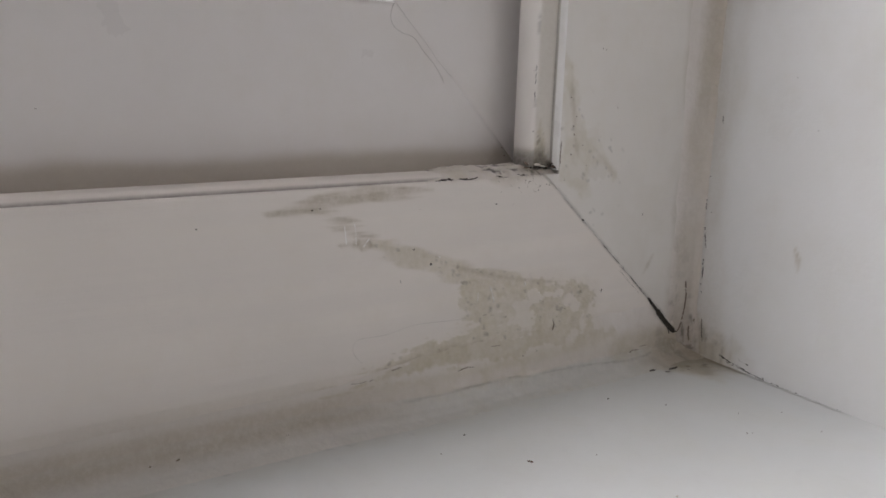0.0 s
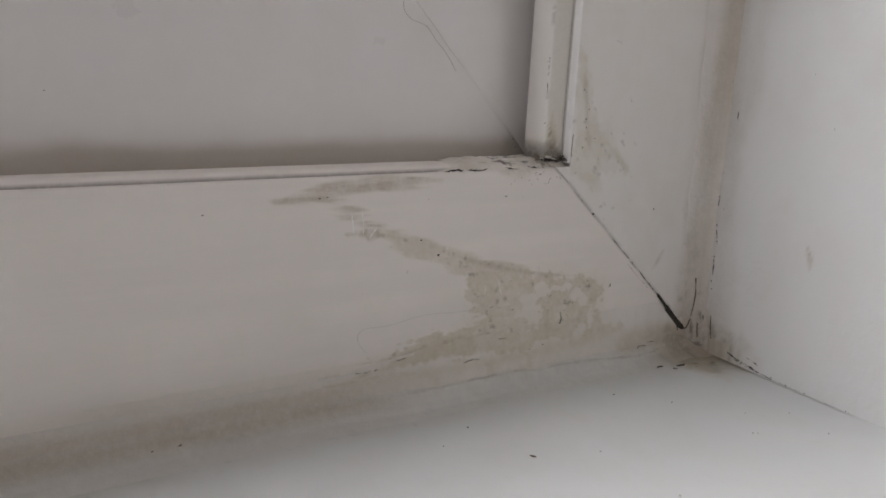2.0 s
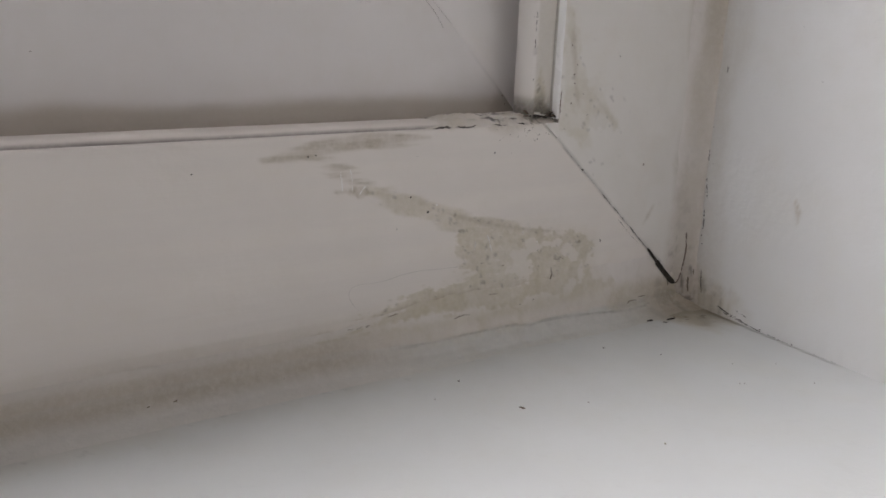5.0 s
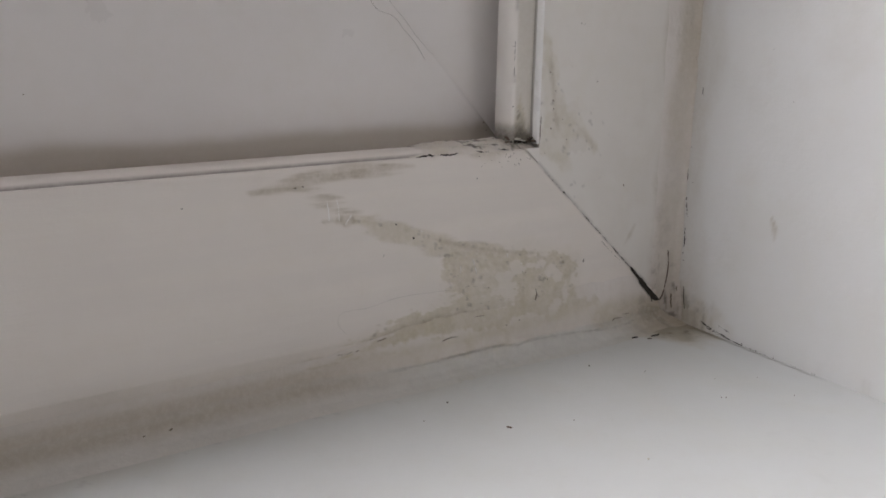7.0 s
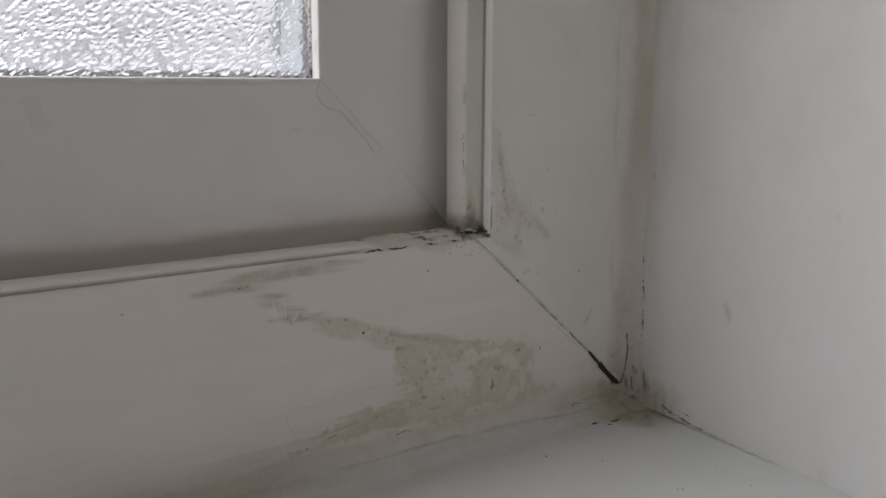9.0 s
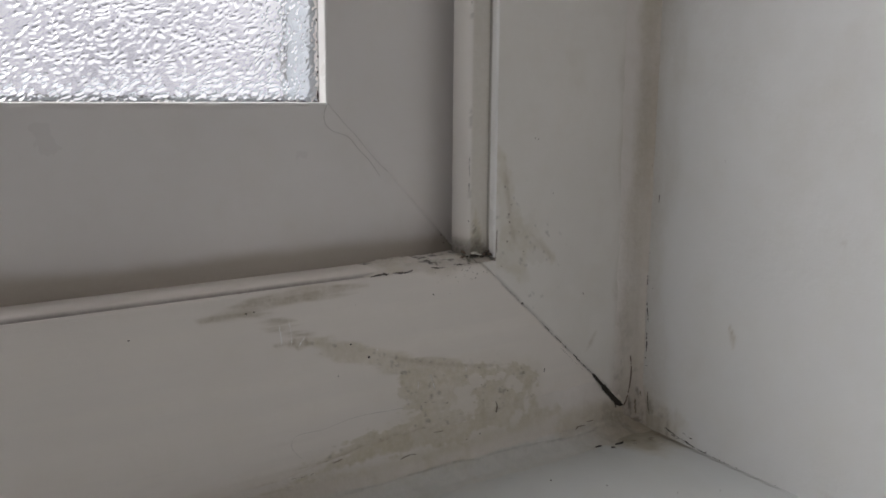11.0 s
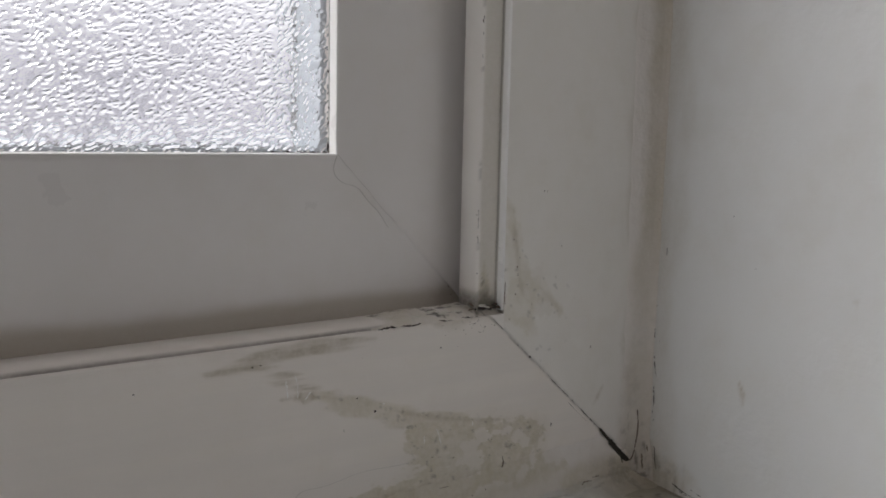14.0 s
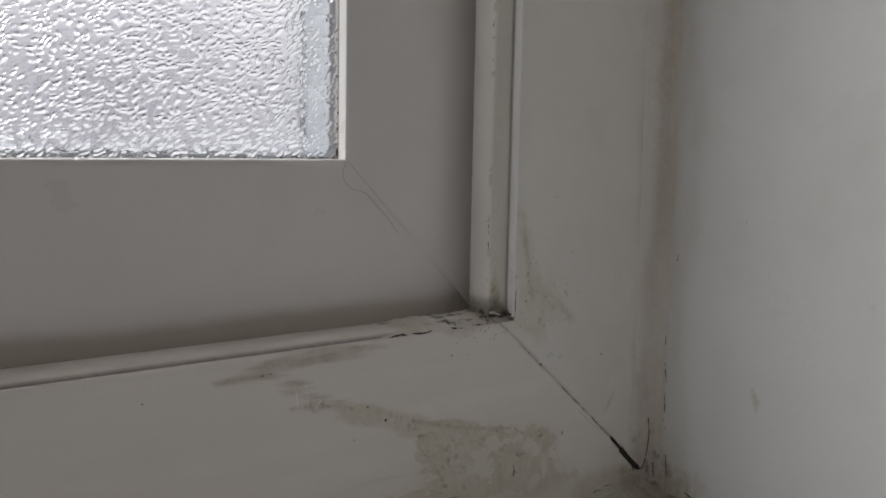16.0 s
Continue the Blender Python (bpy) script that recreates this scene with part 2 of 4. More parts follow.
def dense(ring, step):
    """A closed ring of points with its sides that are marked by a third number cut into pieces of about that many steps."""
    out = []
    for p, q in zip(ring, ring[1:] + ring[:1]):
        n = max(1, round(math.dist(p[:2], q[:2]) / step)) if len(p) > 2 else 1
        out += [(p[0] + (q[0] - p[0]) * k / n, p[1] + (q[1] - p[1]) * k / n) for k in range(n)]
    return out


def stations(*spans):
    """Places along a length: (from, to, step) in turn."""
    out = []
    for low, high, step in spans:
        n = max(1, round(abs(high - low) / step))
        out += [low + (high - low) * k / n for k in range(n)]
    return np.array(out + [spans[-1][1]])


def sweep(name, ring, places, begin, finish, put, mat, parent=None, label="", masks=None, relief=None, cap=None):
    """A solid bar: the closed ring (depth, across) carried along the places (0..1 of its length), which at each ring point runs from begin(across) to finish(across).
    put turns (along, depth, across) into x, y, z. masks and relief are functions of (along, depth, across)."""
    ring = np.array(ring)
    depth, across = ring[:, 0][None, :], ring[:, 1][None, :]
    low, high = begin(across, depth), finish(across, depth)
    along = low + (high - low) * places[:, None]
    depth, across = depth + 0 * along, across + 0 * along
    shift = relief(along, depth, across) if relief else 0.0
    x, y, z = put(along, depth + shift, across)
    verts = np.stack([x, y, z], -1).reshape(-1, 3) * MM
    rows, n = len(places), len(ring)
    i, j = np.meshgrid(np.arange(rows - 1), np.arange(n), indexing="ij")
    a, b = i * n + j, i * n + (j + 1) % n
    faces = np.stack([a, b, b + n, a + n], -1).reshape(-1, 4).tolist()
    slots = [0] * len(faces)
    faces += [list(range(n)), list(range((rows - 1) * n, rows * n))]
    slots += [1 if cap else 0] * 2
    made = masks(along, depth, across) if masks else {}
    return mesh_object(name, verts.tolist(), faces, [mat, cap] if cap else [mat], parent, label, slots, made)


# ---- the window ----
LIP, EDGE = 56.0, 7.0          # inner and outer edge of the frame's face, from the corner
LEFT, TOP = -900.0, 1050.0     # the window's other sides
SASH_EDGE, SASH_FACE, SIGHT = 50.0, 16.6, 50.9
DOWN = 1.2                     # the sash sits this much lower than it sits to the side
window = tagged(empty("window_1"), "white plastic casement window with obscured glass and a dirty lower corner", "window", kind="structure")


def mitre(c):
    """How far from the corner the frame's mitre joint lies along the rail, at a height c."""
    return (np.minimum(c, LIP) - 1.0) / 0.89


def gap(d):
    """Half the opening of the frame's mitre joint, at a distance d from the outer corner."""
    return 0.01 + 0.64 * smooth(-d, -15.0, -1.0)


# Stains, grime, soot and some shade put in as colour, each with the shape that it has on its surface.
def patch(a, b, centre, size, seed, rough=0.45, turn=0.0):
    """A ragged patch: 1 within, 0 without."""
    ca, sa = math.cos(radians(turn)), math.sin(radians(turn))
    u, v = (a - centre[0]) * ca + (b - centre[1]) * sa, (b - centre[1]) * ca - (a - centre[0]) * sa
    return smooth(1 - np.hypot(u / size[0], v / size[1]) + rough * fbm(a, b, max(size) * 0.9, seed), -0.06, 0.10)


def smear(a, b, chain, width, soft, seed, rough=0.5, brush=1.0):
    """A band along a chain of points; it thins towards its ends. brush below 1 draws its ragged edge out along the first direction."""
    d, t = line_distance(a, b, chain)
    w = width * np.sin(np.pi * np.clip(t, 0.04, 0.96)) ** 0.6
    return smooth(w - d + rough * width * fbm(a * brush, b / math.sqrt(brush), 3.2 * width, seed), -soft * 0.4, soft)


FLAKED = [(-86, 26.5), (-74, 26), (-62, 24), (-50, 22), (-42, 21.8), (-38, 17), (-40, 12), (-37, 8), (-30, 4), (-44, 1), (-60, 2), (-76, 6), (-96, 7.5), (-118, 5),
          (-128, 4), (-108, 8.5), (-94, 11), (-88, 13), (-84, 16), (-88, 20), (-85, 23)]
REMNANTS = [((-67, 17), (4.0, 2.4), 5), ((-64.5, 12.4), (2.6, 3.0), 20), ((-57.5, 20.3), (5.0, 1.3), -6), ((-62, 20), (3.0, 1.2), 0), ((-46, 15.8), (3.4, 1.7), -15),
            ((-42.3, 10.5), (1.5, 4.0), -8), ((-85, 14.2), (6.5, 1.1), 14), ((-46.5, 5.5), (3.2, 1.4), 30), ((-57, 3.5), (6, 2.0), 0)]


def flaked(a, b):
    """Where the paint of the bottom rail has come away over old sealant."""
    area = smooth(inside(a, b, FLAKED) + 1.2 + 2.2 * fbm(a, b, 7, 21) + 1.5 * fbm(a, b, 1.8, 22) + 2.4 * fbm(a * 0.22, b * 1.9, 3, 26) * smooth(-a, 66, 78), -0.5, 0.9)
    area = area * (0.62 + 0.22 * smooth(fbm(a, b, 9, 23), -0.4, 0.4) + 0.16 * smooth(fbm(a, b, 1.6, 25), -0.2, 0.3))
    for k, (centre, size, turn) in enumerate(REMNANTS):
        area = area * (1 - smooth(patch(a, b, centre, (size[0] * 1.15, size[1] * 1.15), 30 + k, 0.95, turn), 0.25, 0.75))
    streak = smear(a, b, [(-117, 40.5), (-110, 38.5), (-103.7, 36.5), (-97, 33.2), (-88, 30), (-80, 27.2), (-72, 25.6), (-64, 24), (-55, 22.6)], 3.0, 1.3, 41, 0.8, 0.35)
    faint = 0.30 * smooth(inside(a, b, FLAKED) + 5 + 3 * fbm(a, b, 14, 24), 0, 8)
    return np.maximum.reduce([area, streak * (0.75 + 0.25 * fbm(a, b, 4, 42)), faint])


def rail_masks(s, d, c):
    front = d < 1.2
    stain = flaked(s, c)
    upper = smear(s, c, [(-144, 49.6), (-137, 50.6), (-128, 52), (-118, 53.4), (-108, 53.6), (-99, 53)], 2.7, 1.8, 51, 0.9, 0.22)
    spread = smear(s, c, [(-138, 50.2), (-131, 49.2), (-124, 47.5), (-120, 46.8)], 2.4, 2.0, 52, 1.0, 0.22) * 0.8
    drag = smear(s, c, [(-131, 46.2), (-125, 45), (-120, 43.2), (-115, 42)], 1.2, 1.6, 53, 1.2, 0.2) * 0.7
    scrape = smear(s, c, [(-127, 41), (-123, 41), (-118, 40.6), (-113, 39.5)], 2.3, 1.2, 54, 0.75) * (0.55 + 0.45 * smooth(fbm(s * 3.2, c * 0.5, 3, 55), -0.1, 0.35))
    edge = smear(s, c, [(-98, 34.2), (-88, 31.2), (-80, 28.6), (-70, 26.2), (-60, 24.4), (-48, 22.8)], 0.9, 0.9, 56, 0.6)
    low = smear(s, c, [(-138, 4.0), (-119, 4.6), (-106, 7), (-94, 8.2), (-84, 9.2), (-76, 9.0)], 1.5, 2.0, 57, 0.6)
    corner = 0.55 * smooth(16 - np.hypot(s + 6, c + 1) + 4 * fbm(s, c, 12, 58), 0, 16)
    top = 0.5 * smear(s, c, [(-92, 56), (-80, 56), (-70, 55.5), (-60, 55)], 2.3, 2.4, 59, 0.9)
    brushed = 0.25 + 0.75 * smooth(fbm(s * 0.2, c * 2.4, 3, 63), -0.2, 0.3)
    # The last term is shade under the rounded edge, put in as brown.
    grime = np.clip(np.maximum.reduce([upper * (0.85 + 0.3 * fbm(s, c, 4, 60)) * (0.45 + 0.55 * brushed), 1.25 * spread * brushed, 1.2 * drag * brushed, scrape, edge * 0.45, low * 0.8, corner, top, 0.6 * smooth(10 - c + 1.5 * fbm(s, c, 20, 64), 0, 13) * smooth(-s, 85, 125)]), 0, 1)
    specks = smooth(fbm(s, c, 1.6, 61), 0.58, 0.74) * np.clip(stain + top * 0.7, 0, 1)
    seat = smooth(gap(c) + 0.6 - np.abs(s + mitre(c)) / 1.5, -0.2, 0.4) * (0.14 + 0.25 * smooth(fbm(s, c, 4, 62), -0.2, 0.3)) * (c < 56)
    # Shade of the groove behind the lip, put in as dark colour.
    ledge = ((d > 1.05) & (d < 2.6) & (c < 56.1) & (c > 50)) * (0.5 + 0.0 * s)
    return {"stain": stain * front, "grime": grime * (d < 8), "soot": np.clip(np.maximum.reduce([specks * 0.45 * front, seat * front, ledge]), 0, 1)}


def rail_relief(s, d, c):
    front = (d < 0.05) & (c < 54.3)
    lumps = 0.05 * fbm(s, c, 9, 71) + 0.10 * fbm(s, c, 60, 72)
    film = 0.26 * flaked(s, c) + flaked(s, c) * (0.2 * fbm(s, c, 3.6, 73) + 0.14 * fbm(s, c, 1.3, 74))
    return np.where(front, lumps + film, 0.0)


WASHED = [(-55.5, 88), (-52.5, 85), (-51, 76), (-48, 69), (-45, 65), (-40.5, 63), (-37, 59), (-32, 54.5), (-33.5, 52.5), (-38.5, 56), (-41.5, 56.5), (-43.5, 53), (-43, 48), (-47, 48), (-55.5, 55)]


def stile_masks(s, d, c):
    wash = smooth(inside(c, s, WASHED) + 1.6 * fbm(c, s, 7, 97) + 1.0 * fbm(c, s, 1.8, 98), -0.8, 1.2) * (0.22 + 0.22 * smooth(fbm(c, s, 4, 99), -0.3, 0.4))
    front = d < 1.2
    run = smear(c, s, [(-53, 85), (-52, 78), (-50.8, 71), (-50, 65), (-48.5, 60)], 1.3, 1.6, 81, 0.6)
    slant = smear(c, s, [(-42, 62), (-38.5, 58.5), (-35, 55.5), (-31.5, 52.5)], 1.6, 2.0, 82, 0.6)
    blot = 0.7 * patch(c, s, (-42, 55), (5, 3.5), 83, 0.7) + 0.4 * patch(c, s, (-46, 64), (5, 5), 84, 0.8)
    rub = 0.7 * smear(c, s, [(-13, 28), (-15, 25), (-17.5, 21.5)], 0.9, 1.4, 85, 0.5) + 0.5 * smear(c, s, [(-5, 30), (-2, 36), (-6, 40)], 2.2, 3.0, 86, 0.7)
    beside = 0.65 * smooth(c + 7 + 2.6 * fbm(s, c, 16, 87), 0, 7)
    pale = 0.07 * smooth(fbm(c, s, 22, 88), 0.15, 0.6)
    grime = np.clip(np.maximum.reduce([run * 0.6, slant * 0.5, blot * 0.25, rub, beside, pale]), 0, 1)
    specks = smooth(fbm(c, s, 1.7, 89), 0.70, 0.8) * smooth(64 - np.hypot(c + 50, s - 56) * 2.4, 0, 30)
    foot = smooth(7.5 - (s - 57) + 3 * fbm(c, s, 4, 90), 0, 7) * ((c < -55.8) & (c > -65))
    wedge = smooth((70.5 - s) * 0.3 - np.abs(c + 61.2) + 1.1 * fbm(c, s, 2.2, 92), -0.2, 1.2) * ((c < -56.8) & (c > -63))
    # groove is recess shade beside the lip, as half-strength dark colour.
    groove = ((d > 2.8) & (d < 3.4) & (c > -58)) * 0.5
    crack = 0.4 * ((c < -62.9) & (c > -63.6) & (d < 4.0)) * smooth(fbm(s, 0 * s, 5, 91), 0.4, 0.6) * smooth(s, 60, 75)
    seat = smooth(gap(-c) + 0.6 - np.abs(s - 1.0 + 0.89 * c) / 1.34, -0.2, 0.4) * (0.14 + 0.25 * smooth(fbm(s, c, 4, 62), -0.2, 0.3)) * (c > -56)
    soot = np.clip(np.maximum.reduce([specks * 0.3 * front, foot * 0.75, 0.5 * wedge * smooth(fbm(c, s, 1.3, 93), 0.1, 0.5), groove, crack * 0.8, seat * front]), 0, 1)
    # The constant 0.36 darkens the bead's flat front, standing for its weaker light.
    return {"stain": np.clip(np.maximum(0.5 * foot, 0.75 * wedge) + wash * front, 0, 1), "grime": grime * front + 0.36 * ((c < -56.3) & (c > -62.6) & (d < 3.2)), "soot": soot}


def stile_relief(s, d, c):
    return np.where((d < 0.05) & (c > -55), 0.05 * fbm(c, s, 9, 95) + 0.10 * fbm(c, s, 60, 96) + 0.10 * smear(c, s, [(-53, 85), (-50.8, 71), (-48.5, 60)], 1.3, 1.6, 81, 0.6), 0.0)


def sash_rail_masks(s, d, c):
    # Foot's brown film, with the shade of its rounded edge in the colour.
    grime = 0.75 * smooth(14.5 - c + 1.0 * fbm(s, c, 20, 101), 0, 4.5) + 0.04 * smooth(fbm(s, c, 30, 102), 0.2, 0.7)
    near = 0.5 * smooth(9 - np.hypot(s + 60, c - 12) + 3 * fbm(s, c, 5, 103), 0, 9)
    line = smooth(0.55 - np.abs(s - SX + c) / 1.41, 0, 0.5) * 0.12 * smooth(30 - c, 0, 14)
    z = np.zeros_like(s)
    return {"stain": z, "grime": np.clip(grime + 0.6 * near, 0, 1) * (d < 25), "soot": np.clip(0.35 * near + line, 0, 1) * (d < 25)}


def sash_stile_masks(s, d, c):
    # First term tints in the shade along the stile's rounded edge.
    grime = 0.05 * smooth(17.0 - c + 0.8 * fbm(s, c, 20, 111), 0, 3.5) + 0.04 * smooth(fbm(s, c, 30, 112), 0.2, 0.7)
    blot = 0.35 * patch(SX - c, s, (-67.5, 76), (1.8, 2.6), 113, 0.6)
    near = 0.45 * smooth(9 - np.hypot(s - 60, c - 10) + 3 * fbm(s, c, 5, 114), 0, 9)
    z = np.zeros_like(s)
    return {"stain": z, "grime": np.clip(grime + blot + 0.6 * near, 0, 1) * (d < 25), "soot": 0.3 * near * (d < 25)}


def wall_masks(s, d, c):
    """Over (height s, depth into the wall's plan d)."""
    face = (d > -220) & (d < 20)
    tail = smear(d, s, [(-42, -5.8), (-54, -5.7), (-64, -5.4), (-72, -5.0), (-82, -4.3)], 2.0, 1.8, 128, 0.4)
    foot = smooth(4.5 - (s + 7.7) + 2.5 * fbm(d, s, 9, 121), 0, 5) * smooth(-d, 4, 12) * smooth(d, -76, -52)
    deep = smooth(17 - np.hypot(d + 6, s + 6) + 5 * fbm(d, s, 8, 122), 0, 14)
    scuff = 1.0 * smear(d, s, [(-38, 36), (-40, 33), (-40.5, 29.5)], 0.9, 1.4, 123, 0.8) + 0.5 * smear(d, s, [(-72, 67), (-74, 66.5), (-75.5, 64)], 0.5, 0.8, 124, 0.8)
    line = smooth(0.6 - np.abs(s + 6.6 - 0.6 * fbm(d, 0 * d, 14, 125)), 0, 0.7) * smooth(-d, 12, 20) * smooth(d, -76, -62)
    cloudy = 0.10 * smooth(fbm(d, s, 34, 126), 0.1, 0.7)
    # beside is the corner's shade on the plaster, painted as a brown gradient.
    beside = 0.6 * smooth(d + 17 + 4 * fbm(d * 3, s, 20, 129), 0, 17)
    grime = np.clip(np.maximum.reduce([0.55 * foot, beside, 0.5 * deep, scuff, tail, cloudy]), 0, 1) * face
    return {"stain": np.clip(0.95 * deep, 0, 1) * face, "grime": grime, "soot": np.clip(np.maximum(0.55 * line + 0.30 * tail, 0.24 * deep ** 2 + 0.4 * deep * smooth(fbm(d, s, 3, 127), 0.1, 0.5)), 0, 1) * face}


def sill_masks(s, d, c):
    top = (d < 12) & (d > -200)
    edge = smooth(16 + d + 3.5 * fbm(s, d, 22, 131) + 1.2 * fbm(s, d, 5, 132), 0, 13)
    corner = smooth(26 - np.hypot(s - 4, d + 5) + 6 * fbm(s, d, 9, 133), 0, 18)
    along = smooth(4.0 + s + 0.12 * d - 2.5 + 2.0 * fbm(s, d, 8, 134), 0, 4) * smooth(d, -75, -30)
    specks = smooth(fbm(s, d, 2.6, 135), 0.70, 0.80) * (0.04 + 0.9 * np.clip(corner + 0.4 * edge, 0, 1))
    # The edge term is the cove's shade, tinted onto the sill.
    grime = np.clip(0.25 * edge * smooth(-s, 75, 130) + 0.5 * corner + 0.4 * along, 0, 1)
    line = smooth(0.8 - np.abs(s - wall_x(d) + 1.0), 0, 0.8) * smooth(-d, 10, 20) * smooth(d, -66, -56)
    return {"stain": np.clip(0.22 * edge + 1.0 * corner, 0, 1) * top, "grime": grime * top, "soot": np.clip(np.maximum(0.55 * specks, 0.6 * line) + 0.26 * corner ** 2 + 0.15 * corner * smooth(fbm(s, d, 4, 136), 0.2, 0.6), 0, 1) * top}


RIDGE = [(-106.3, -2.6), (-97.4, -2.3), (-84.7, -1.9), (-75.7, -1.9), (-68.3, -2.0), (-62.5, -3.0), (-56.7, -2.6), (-48.6, -2.7), (-40.2, -3.0), (-32.6, -3.5), (-24.7, -4.3), (-19.0, -4.3), (-13.0, -3.6)]


def caulk_masks(s, d, c):
    fold_line, _ = line_distance(s, c + 0.75, RIDGE)
    # Shade of the ridge's undercut, drawn as a thin dark line.
    crease = smooth(0.42 - fold_line + 0.18 * fbm(s, c, 3, 147), 0, 0.35) * smooth(fbm(s, 0 * s + 4, 9, 148), -0.5, 0.1)
    olive = 0.34 + 0.35 * smooth(fbm(s, c, 12, 141), -0.1, 0.5) + 0.5 * smooth(c, -1, 4) * smooth(-s, 25, 50)
    # under darkens the lower slope in colour, level with the shaded sill.
    under = smooth(-3.2 - c + 0.6 * fbm(s, c, 6, 142), 0, 1.2)
    ridge = smooth(0.5 - np.abs(c + 3.4 + 0.5 * fbm(s, 0 * s, 12, 143)), 0, 0.5) * smooth(fbm(s, 0 * s + 9, 16, 144), -0.15, 0.25)
    corner = smooth(26 + s, 0, 26)
    olive = olive * (0.5 + 0.5 * smooth(c, -5.2, -3.2))
    olive = olive * (1 - 0.85 * smooth(-s, 95, 130))
    above = smooth(c, 0.5, 6.0)
    olive = olive + (flaked(s, c) - olive) * above
    # The brown beyond -92 is shade in the cove, carried by colour.
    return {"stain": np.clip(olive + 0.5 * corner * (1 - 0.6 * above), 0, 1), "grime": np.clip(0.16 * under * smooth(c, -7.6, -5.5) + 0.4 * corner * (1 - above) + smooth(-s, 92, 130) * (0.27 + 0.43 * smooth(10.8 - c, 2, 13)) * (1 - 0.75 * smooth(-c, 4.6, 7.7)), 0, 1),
            "soot": np.clip(0.22 * crease + 0.06 * ridge * smooth(150 + s, 0, 60) + (0.10 * corner ** 1.5 + 0.2 * corner * smooth(fbm(s, c, 4, 145), 0.1, 0.5)) * (1 - 0.85 * above), 0, 1),
            "overpaint": smooth(-c + 0.6 * fbm(s, c, 8, 146), 2.2, 3.4) * 0.92 * (1 - 0.9 * corner) * (1 - 0.35 * smooth(-s, 80, 125))}


def caulk_side_masks(s, d, c):
    start = -4.5 + 4.5 * smooth(s, 40, 80)
    band = smooth(c - start + 1.6 * fbm(s, 0 * s + 2, 22, 154) + 0.8 * fbm(s, c, 4, 155), -2.2, 3.6) * (0.38 + 0.34 * smooth(s, 60, 95))
    brown = 0.30 + 0.3 * fbm(s, c, 24, 151)
    corner = smooth(20 - s, 0, 24)
    streaks = 0.7 * smear(c, s, [(2.7, 3.0), (2.9, 0.0), (3.3, -4.0)], 0.75, 1.0, 156, 0.8) + 0.75 * smear(c, s, [(5.6, 6.0), (5.9, 0.0), (6.3, -6.5)], 0.55, 0.9, 157, 0.9)
    streaks = streaks + 0.5 * smear(c, s, [(-1.6, 18.0), (-0.6, 12.5), (-0.8, 8.0), (-2.6, 3.0), (-4.2, 0.6)], 0.22, 0.5, 158, 0.6)
    wet = smooth(fbm(s, c, 5, 152), 0.25, 0.6) * smooth(70 - s, 0, 60)
    return {"stain": np.clip(band * (0.6 + 0.4 * fbm(s, c, 10, 153)), 0, 1), "grime": np.clip(band * (0.35 + brown) + 0.35 * corner, 0, 1), "soot": np.clip(np.maximum(0.04 * band + 0.18 * corner ** 1.5 + 0.35 * corner * wet + 0.10 * wet, streaks), 0, 1),
            "overpaint": 0 * s}


RAIL_RING = dense([(60, -7), (60, 54), (12.2, 55.4), (11.6, 56.4), (7, 56.7), (3.6, 56.5), (2.6, 56.0), (2.2, 55.2), (2.0, 53.8), (1.1, 53.8),
                   (1.0, 54.8), (0.7, 55.2), (0.25, 55.15), (0, 54.7, 1), (0, 16.0, 1), (0.2, 11.5, 1), (0.8, 7.6, 1), (1.9, 4.4, 1), (3.2, 1.9, 1), (4.6, 0.4, 1), (6.0, -0.6), (7.2, -7)], 0.32)
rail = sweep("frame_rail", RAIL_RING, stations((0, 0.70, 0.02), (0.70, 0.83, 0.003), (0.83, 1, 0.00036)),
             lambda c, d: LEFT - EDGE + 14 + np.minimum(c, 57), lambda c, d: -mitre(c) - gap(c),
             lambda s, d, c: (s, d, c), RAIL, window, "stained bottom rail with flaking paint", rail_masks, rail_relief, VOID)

STILE_RING = dense([(60, 7), (60, -50), (11.3, -50), (11.3, -63.2), (10.6, -63.7), (4.0, -63.5), (3.1, -63.0), (2.8, -62.4, 1), (2.7, -57.2),
                    (2.95, -56.6), (2.6, -56.1), (0.35, -56), (0.1, -55.85), (0, -55.4, 1), (0, 7)], 0.62)
stile = sweep("frame_stile", STILE_RING, stations((0, 0.17, 0.0007), (0.17, 0.3, 0.004), (0.3, 1, 0.02)),
              lambda c, d: np.where(c < -LIP - 0.2, 56.5, 1.0 + 0.89 * np.minimum(-c, LIP) + gap(-c)), lambda c, d: TOP + EDGE + 0 * c,
              lambda s, d, c: (c, d, s), UPVC, window, "", stile_masks, stile_relief, VOID)

# the stile's foot, which runs on below its bead to the mitre joint
bm = bmesh.new()
tri = [(-55.4, 50.6), (-55.4, 55.2), (-60.4, 55.15)]
rings = [[bm.verts.new((x * MM, d * MM, z * MM)) for x, z in tri] for d in (-0.02, 9.0)]
bm.faces.new(rings[0])
bm.faces.new(rings[1][::-1])
for k in range(3):
    bm.faces.new((rings[0][k], rings[0][(k + 1) % 3], rings[1][(k + 1) % 3], rings[1][k]))
part("stile_foot", bm, UPVC, window)
# a whiter strip over the stile's inner lip, for the light it catches
bm = bmesh.new()
box(bm, [v * MM for v in (-56.35, -0.12, 56.2)], [v * MM for v in (-55.7, 2.55, TOP - 57)], 0.0002)
part("lit_lip_strip", bm, BEAD, window, "thin white strip for the light on the stile's edge")

# the far members of the frame
bm = bmesh.new()
